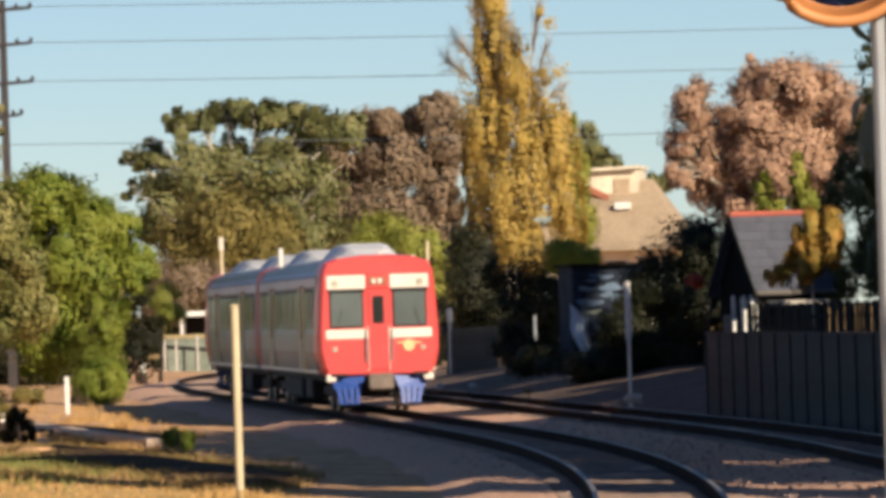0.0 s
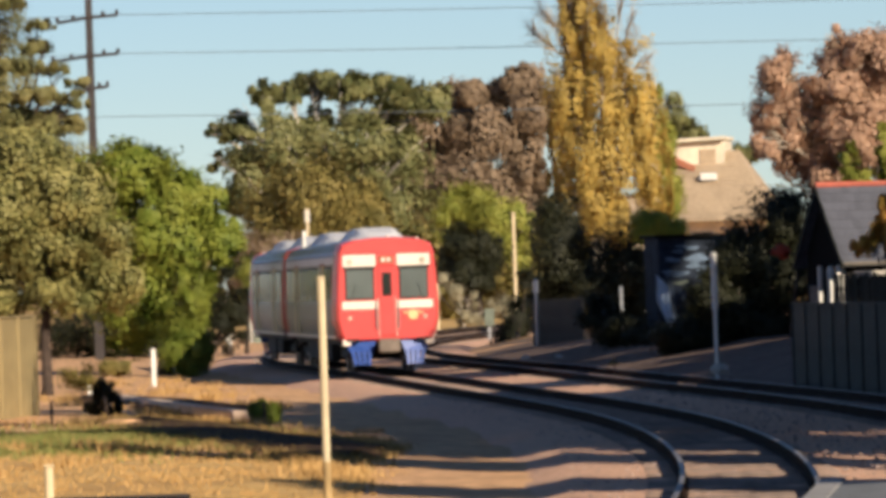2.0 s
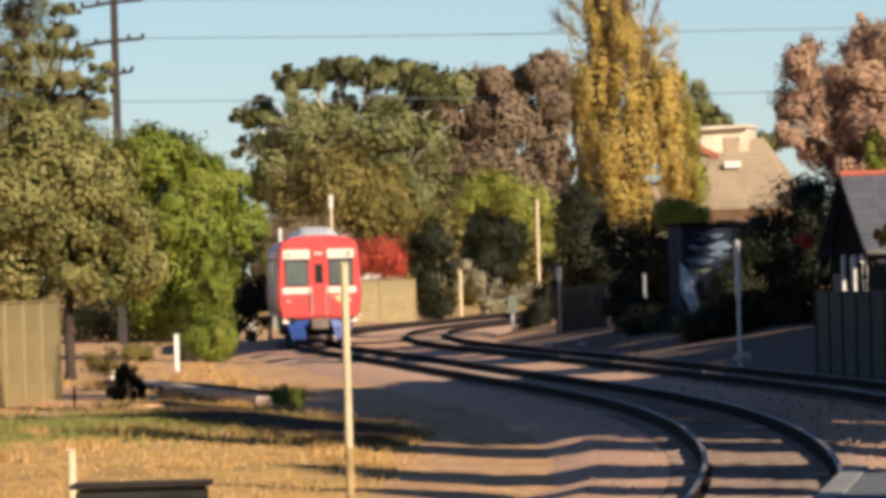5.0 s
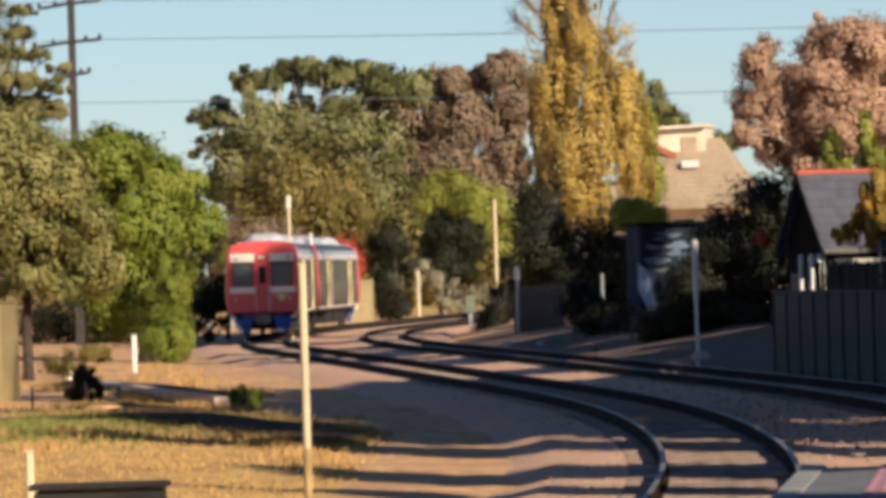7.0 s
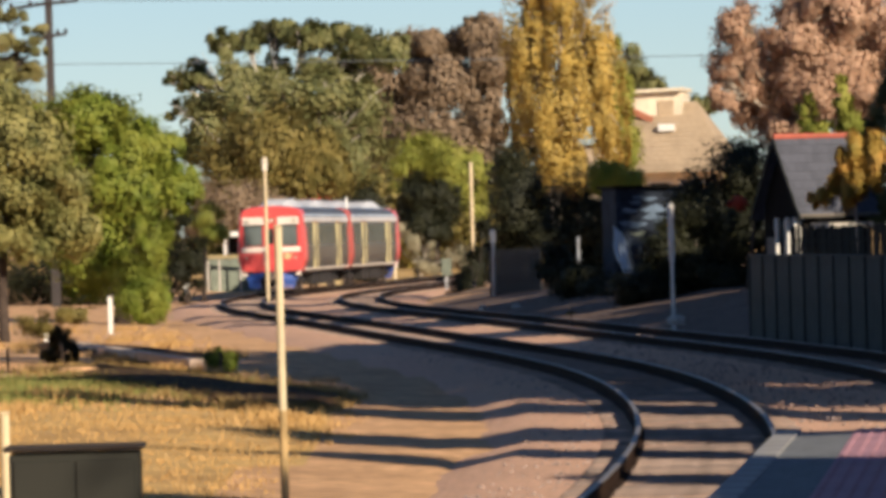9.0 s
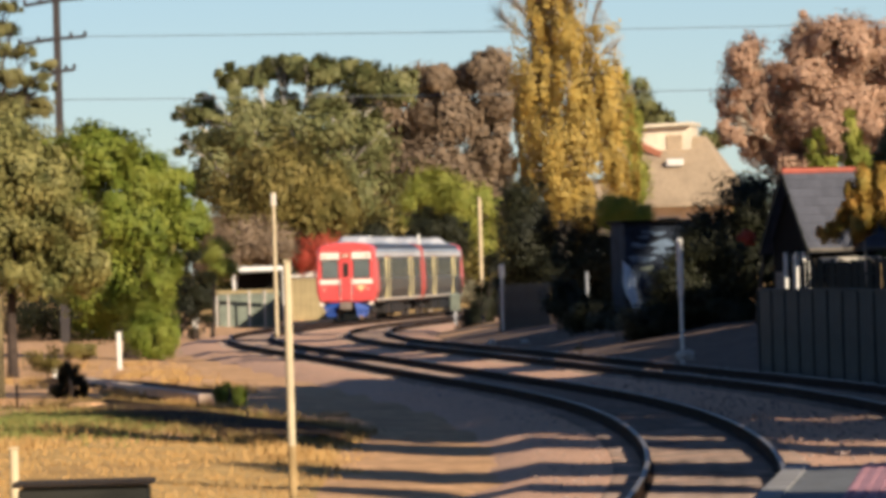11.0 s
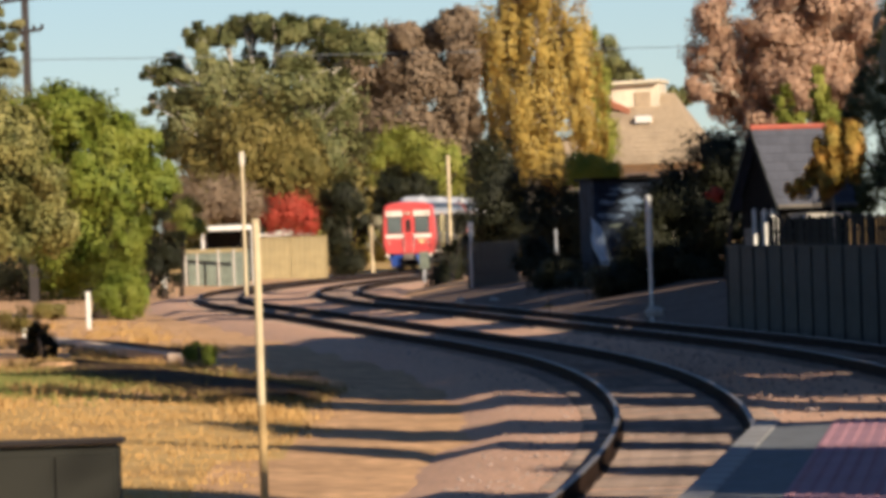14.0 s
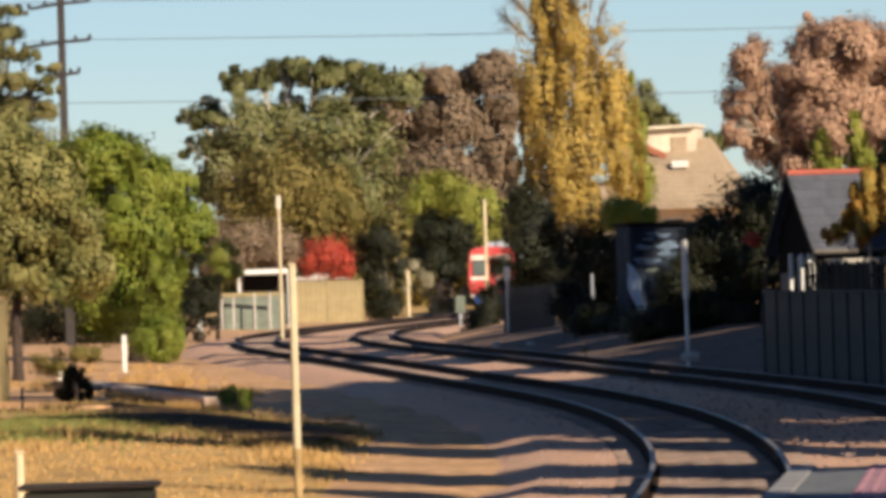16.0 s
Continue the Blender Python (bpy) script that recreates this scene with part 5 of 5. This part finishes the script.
    part("coupler", Build().box(-0.2, 0.2, F - 0.35, F + 0.4, 0.62, 0.92, 0.04).box(-0.32, 0.32, F - 0.42, F - 0.3, 0.58, 0.98, 0.04), M_COUPLER, root, "dusty brown automatic coupler")
    for x in (-0.95, 0.1, 0.95):
        part("roof_lamp", Build().tube([(x, F + 0.35, 3.75), (x, F + 0.35, 4.08 - 0.12 * abs(x))], 0.06, 8), M_WHITE, root)
    part("antenna", Build().tube([(-1.0, L - 3.0, 3.8), (-1.0, L - 3.0, 4.45)], 0.07, 6), M_WHITE, root)
    # roof pods
    for y0, y1 in ((-L + 2.3, -L + 8.4), (L - 9.0, L - 2.6)):
        rings = []
        for y, w, z in ((y0, 0.55, 4.0), (y0 + 0.6, 0.85, 4.18), (y0 + 1.5, 0.95, 4.31), (y1 - 1.5, 0.95, 4.31), (y1 - 0.6, 0.85, 4.18), (y1, 0.55, 4.0)):
            rings.append([(w, y, 3.78), (w * 0.97, y, 3.78 + (z - 3.78) * 0.3), (w * 0.62, y, z - 0.04), (w * 0.5, y, z), (-w * 0.5, y, z), (-w * 0.62, y, z - 0.04), (-w * 0.97, y, 3.78 + (z - 3.78) * 0.3), (-w, y, 3.78)])
        pod = part("roof_pod", Build().loft(rings), M_POD, root, "white roof air-conditioning pod")
        for q in range(4):
            yy = y0 + 1.5 + q * 0.9
            part("grille", Build().box(-0.45, 0.45, yy, yy + 0.6, 4.305, 4.325), M_GREYPOST, pod)
    # sides: doors, windows, flutes
    for s in (-1, 1):
        X = s * 1.5
        bx = lambda y0, y1, z0, z1, t=0.02, bev=0.006: Build().box(min(X - s * 0.05, X + s * t), max(X - s * 0.05, X + s * t), y0, y1, z0, z1, bev)
        for z in (1.14, 1.24, 1.34, 1.44, 1.54, 1.64):
            part("flute", bx(-L + 1.2, L - 0.8, z, z + 0.045, 0.012, 0.004), M_STEEL, root)
        part("window_band", bx(-L + 1.3, L - 0.7, 1.76, 3.24, -0.012), M_BAND, root, "brushed steel window band")
        part("cant_rail", bx(-L + 1.1, L - 0.7, 3.24, 3.46, -0.005), M_POD, root, "pale panel under the roof")
        part("sill_line", bx(-L + 1.1, L - 0.7, 1.02, 1.1, 0.02), M_CREAM, root)
        for yc in (-6.3, 6.1):
            dp = part("doorway", bx(yc - 0.85, yc + 0.85, 1.08, 3.28, 0.016), M_BRICK, root, "dark red door recess")
            for e in (-1, 1):
                part("door_edge", bx(yc + e * 0.80 - 0.075, yc + e * 0.80 + 0.075, 1.1, 3.22, 0.05), M_YELLOW, dp, "yellow door pillar")
                part("door_leaf", bx(yc + min(e * 0.03, e * 0.66), yc + max(e * 0.03, e * 0.66), 1.1, 3.2, 0.03), M_STEEL, dp)
                part("door_glass", bx(yc + min(e * 0.12, e * 0.58), yc + max(e * 0.12, e * 0.58), 1.9, 3.05, 0.036), M_GLASS, dp)
        for y0, y1 in ((-L + 2.1, -L + 3.2), (-L + 3.5, -L + 5.2), (-5.1, -3.1), (-2.8, -0.8), (-0.5, 1.5), (1.8, 3.0), (3.3, 4.9), (7.3, 9.1), (9.4, 11.2)):
            wf = part("window", bx(y0, y1, 1.82, 3.18, 0.014), M_RUBBER, root)
            part("pane", bx(y0 + 0.06, y1 - 0.06, 1.88, 3.12, 0.022), M_GLASS, wf)
    # underframe and bogies
    part("underframe", Build().box(-1.2, 1.2, -L + 0.5, L - 0.4, 0.82, 1.0), M_UNDER, root)
    for y0, y1, w in ((-5.2, -2.6, 1.22), (-2.2, 1.4, 1.28), (1.8, 5.0, 1.22)):
        part("engine_box", Build().box(-w, w, y0, y1, 0.30, 0.85, 0.05), M_UNDER, root)
    for yc in (-8.9, 8.9):
        bg = part("bogie", Build().box(-1.05, -0.9, yc - 1.7, yc + 1.7, 0.42, 0.68, 0.03).box(0.9, 1.05, yc - 1.7, yc + 1.7, 0.42, 0.68, 0.03).box(-0.95, 0.95, yc - 0.3, yc + 0.3, 0.45, 0.8, 0.03), M_UNDER, root)
        for dy in (-1.2, 1.2):
            for s in (-1, 1):
                part("wheel", Build().tube([(s * 0.77, yc + dy, 0.45), (s * 0.90, yc + dy, 0.45)], 0.45, 20), M_WHEEL, bg)
    return root


rear_car = railcar()
front_car = copy_thing(rear_car, pose(0, 0, 0, 0, 0, 180))
gang = thing("gangway_bellows", (0, 0, 0), "black folded rubber gangway between the cars", "gangway")
for _k in range(5):
    part("bellow", Build().box(-0.62, 0.62, -0.32 + _k * 0.13, -0.24 + _k * 0.13, 1.0, 3.3, 0.03), M_RUBBER, gang)


# ---------------- small pieces of the line ----------------
def sleepers():
    slp = Build().box(-1.3, 1.3, -0.115, 0.115, -0.34, -0.185, 0.015).mesh("sleeper", M_SLEEPER)
    rest = Build()
    for other, y0, y1 in ((False, 48, 128), (True, 112, 178)):
        y = 30.0
        while y < 470:
            x = line(y) + (second(y) if other else 0)
            if y0 < y < y1:
                o = part("sleeper", slp, M_SLEEPER, ballast)
                o.matrix_local = pose(x, y, random.uniform(-0.012, 0.008), 0, 0, -math.degrees(math.atan(heading(y))) + random.uniform(-1, 1))
            else:
                rest.box(x - 1.3, x + 1.3, y - 0.115, y + 0.115, -0.34, -0.187)
            y += 0.685
    tagged(part("sleepers", rest, M_SLEEPER), "dark timber sleepers set in ballast", "sleepers", kind="stuff")


def stones():
    rs = np.random.RandomState(5)
    n = 5000
    y = 50 + 110 * rs.rand(n) ** 1.3
    o = -3.1 + 10.6 * rs.rand(n)
    v, f = [], []
    for i in range(n):
        w = second(y[i])
        ox = o[i] if o[i] < 2.5 else o[i] + w - 4.85
        edge = max(0.0, (-2.3 - o[i]) / 1.2, (o[i] - 7.0) / 1.3)
        c = np.array([line(y[i]) + ox, y[i], -0.205 - 0.40 * edge])
        r = rs.uniform(0.015, 0.035)
        k = len(v)
        for d in ((1, 0, 0), (-1, 0, 0), (0, 1, 0), (0, -1, 0), (0, 0, 1), (0, 0, -1)):
            v.append(tuple(c + r * (np.array(d) * rs.uniform(0.6, 1.3) + rs.normal(size=3) * 0.2)))
        f += [(k, k + 2, k + 4), (k + 2, k + 1, k + 4), (k + 1, k + 3, k + 4), (k + 3, k, k + 4), (k + 2, k, k + 5), (k + 1, k + 2, k + 5), (k + 3, k + 1, k + 5), (k, k + 3, k + 5)]
    b = Build().add(v, f)
    tagged(part("loose_stones", b, mat("stones", (0.36, 0.27, 0.23), 0.9, scale=6, var=0.2, bump=0.1, island=0.2)), "loose pinkish grey ballast stones", "stones", kind="stuff")


def blades(name, m, n, where, hgt, seed, label):
    rs = np.random.RandomState(seed)
    v, f = [], []
    made = 0
    while made < n:
        x, y = where(rs)
        d = x - line(y)
        if d > -4.9 + 0.5 * noise.noise((x, y * 0.2, 2.0)):
            continue
        if hgt > 0.1 and m == M_DRYBLADE and any(abs(x - (xa + (xb - xa) * (y - ya) / (yb - ya))) < 1.2 for (xa, ya), (xb, yb) in DRAINS):
            continue
        made += 1
        z = ground_z(x, y)
        for _ in range(4):
            h = hgt * rs.uniform(0.5, 1.3)
            a = rs.uniform(0, math.pi)
            dx, dy = 0.02 * math.cos(a), 0.02 * math.sin(a)
            lx, ly = rs.normal(0, 0.4 * hgt), rs.normal(0, 0.4 * hgt)
            px, py = x + rs.normal(0, 0.08), y + rs.normal(0, 0.08)
            k = len(v)
            v += [(px - dx, py - dy, z - 0.03), (px + dx, py + dy, z - 0.03), (px + lx, py + ly, z + h)]
            f.append((k, k + 1, k + 2))
    me = bpy.data.meshes.new(name)
    me.from_pydata(v, [], f)
    me.materials.append(m)
    tagged(new(name, me), label, "grass", kind="stuff")


blades("dry_grass", M_DRYBLADE, 9000, lambda r: (r.uniform(-11, 0), 42 + 75 * r.rand() ** 1.2), 0.05, 61, "dry golden grass beside the railway")
blades("dry_weeds", M_DRYBLADE, 700, lambda r: (r.uniform(-16, -5), r.uniform(115, 215)), 0.12, 63, "sparse dry weeds on bare earth")
def clumps(rs):
    k = rs.randint(70)
    c = np.random.RandomState(900 + k)
    cx, cy = c.uniform(-15, -4.0), c.uniform(100, 215)
    return rs.normal(cx, 0.25), rs.normal(cy, 0.8)


blades("tussocks", M_DRYBLADE, 1500, clumps, 0.2, 64, "dry grass tussocks on bare earth")
blades("weeds", M_DRYBLADE, 260, lambda r: (line(118) - 5.6 + r.normal(0, 0.4), r.normal(112, 7)), 0.16, 65, "dry brown weeds at the ballast edge")
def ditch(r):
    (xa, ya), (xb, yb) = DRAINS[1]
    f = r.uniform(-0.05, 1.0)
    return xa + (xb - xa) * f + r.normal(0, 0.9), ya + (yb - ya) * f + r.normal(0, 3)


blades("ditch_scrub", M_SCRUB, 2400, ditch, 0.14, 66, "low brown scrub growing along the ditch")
blades("green_grass", M_GREENBLADE, 5000, lambda r: (r.normal(-8.2, 1.8), r.normal(122, 5)), 0.12, 62, "strip of green grass")
sleepers()
stones()
strip_pieces(platform, "coping_stone", M_COPING, 1.49, 0.18, 0.9, 20, 49.4, 0.975, 0.02)
strip_pieces(platform, "tactile_paver", M_TACTILE, 2.35, 0.74, 0.4, 28, 49.2, 0.978, 0.014, 0.006, True)
strip_pieces(platform, "edge_line", M_WHITE, 2.86, 0.14, 3.0, 20, 49.2, 0.976, 0.012, 0.0)


def motions():
    """The train draws away round the bend; each car follows the line by its two bogies."""
    def tail(t):
        return 172.0 + 14.4 * t + 0.118 * t * t

    def on_track(mid, flip):
        a, b = mid - 8.9, mid + 8.9
        xa, xb = line(a), line(b)
        turn = -math.degrees(math.atan2(xb - xa, 17.8))
        return pose((xa + xb) / 2, mid, 0.0, 0, 0, turn + flip)

    times = [k * 0.5 for k in range(33)]
    walk(rear_car, [(t, on_track(tail(t) + 12.6, 0)) for t in times])
    walk(front_car, [(t, on_track(tail(t) + 12.6 + 25.75, 180)) for t in times])
    walk(gang, [(t, on_track(tail(t) + 25.47, 0)) for t in times])


motions()
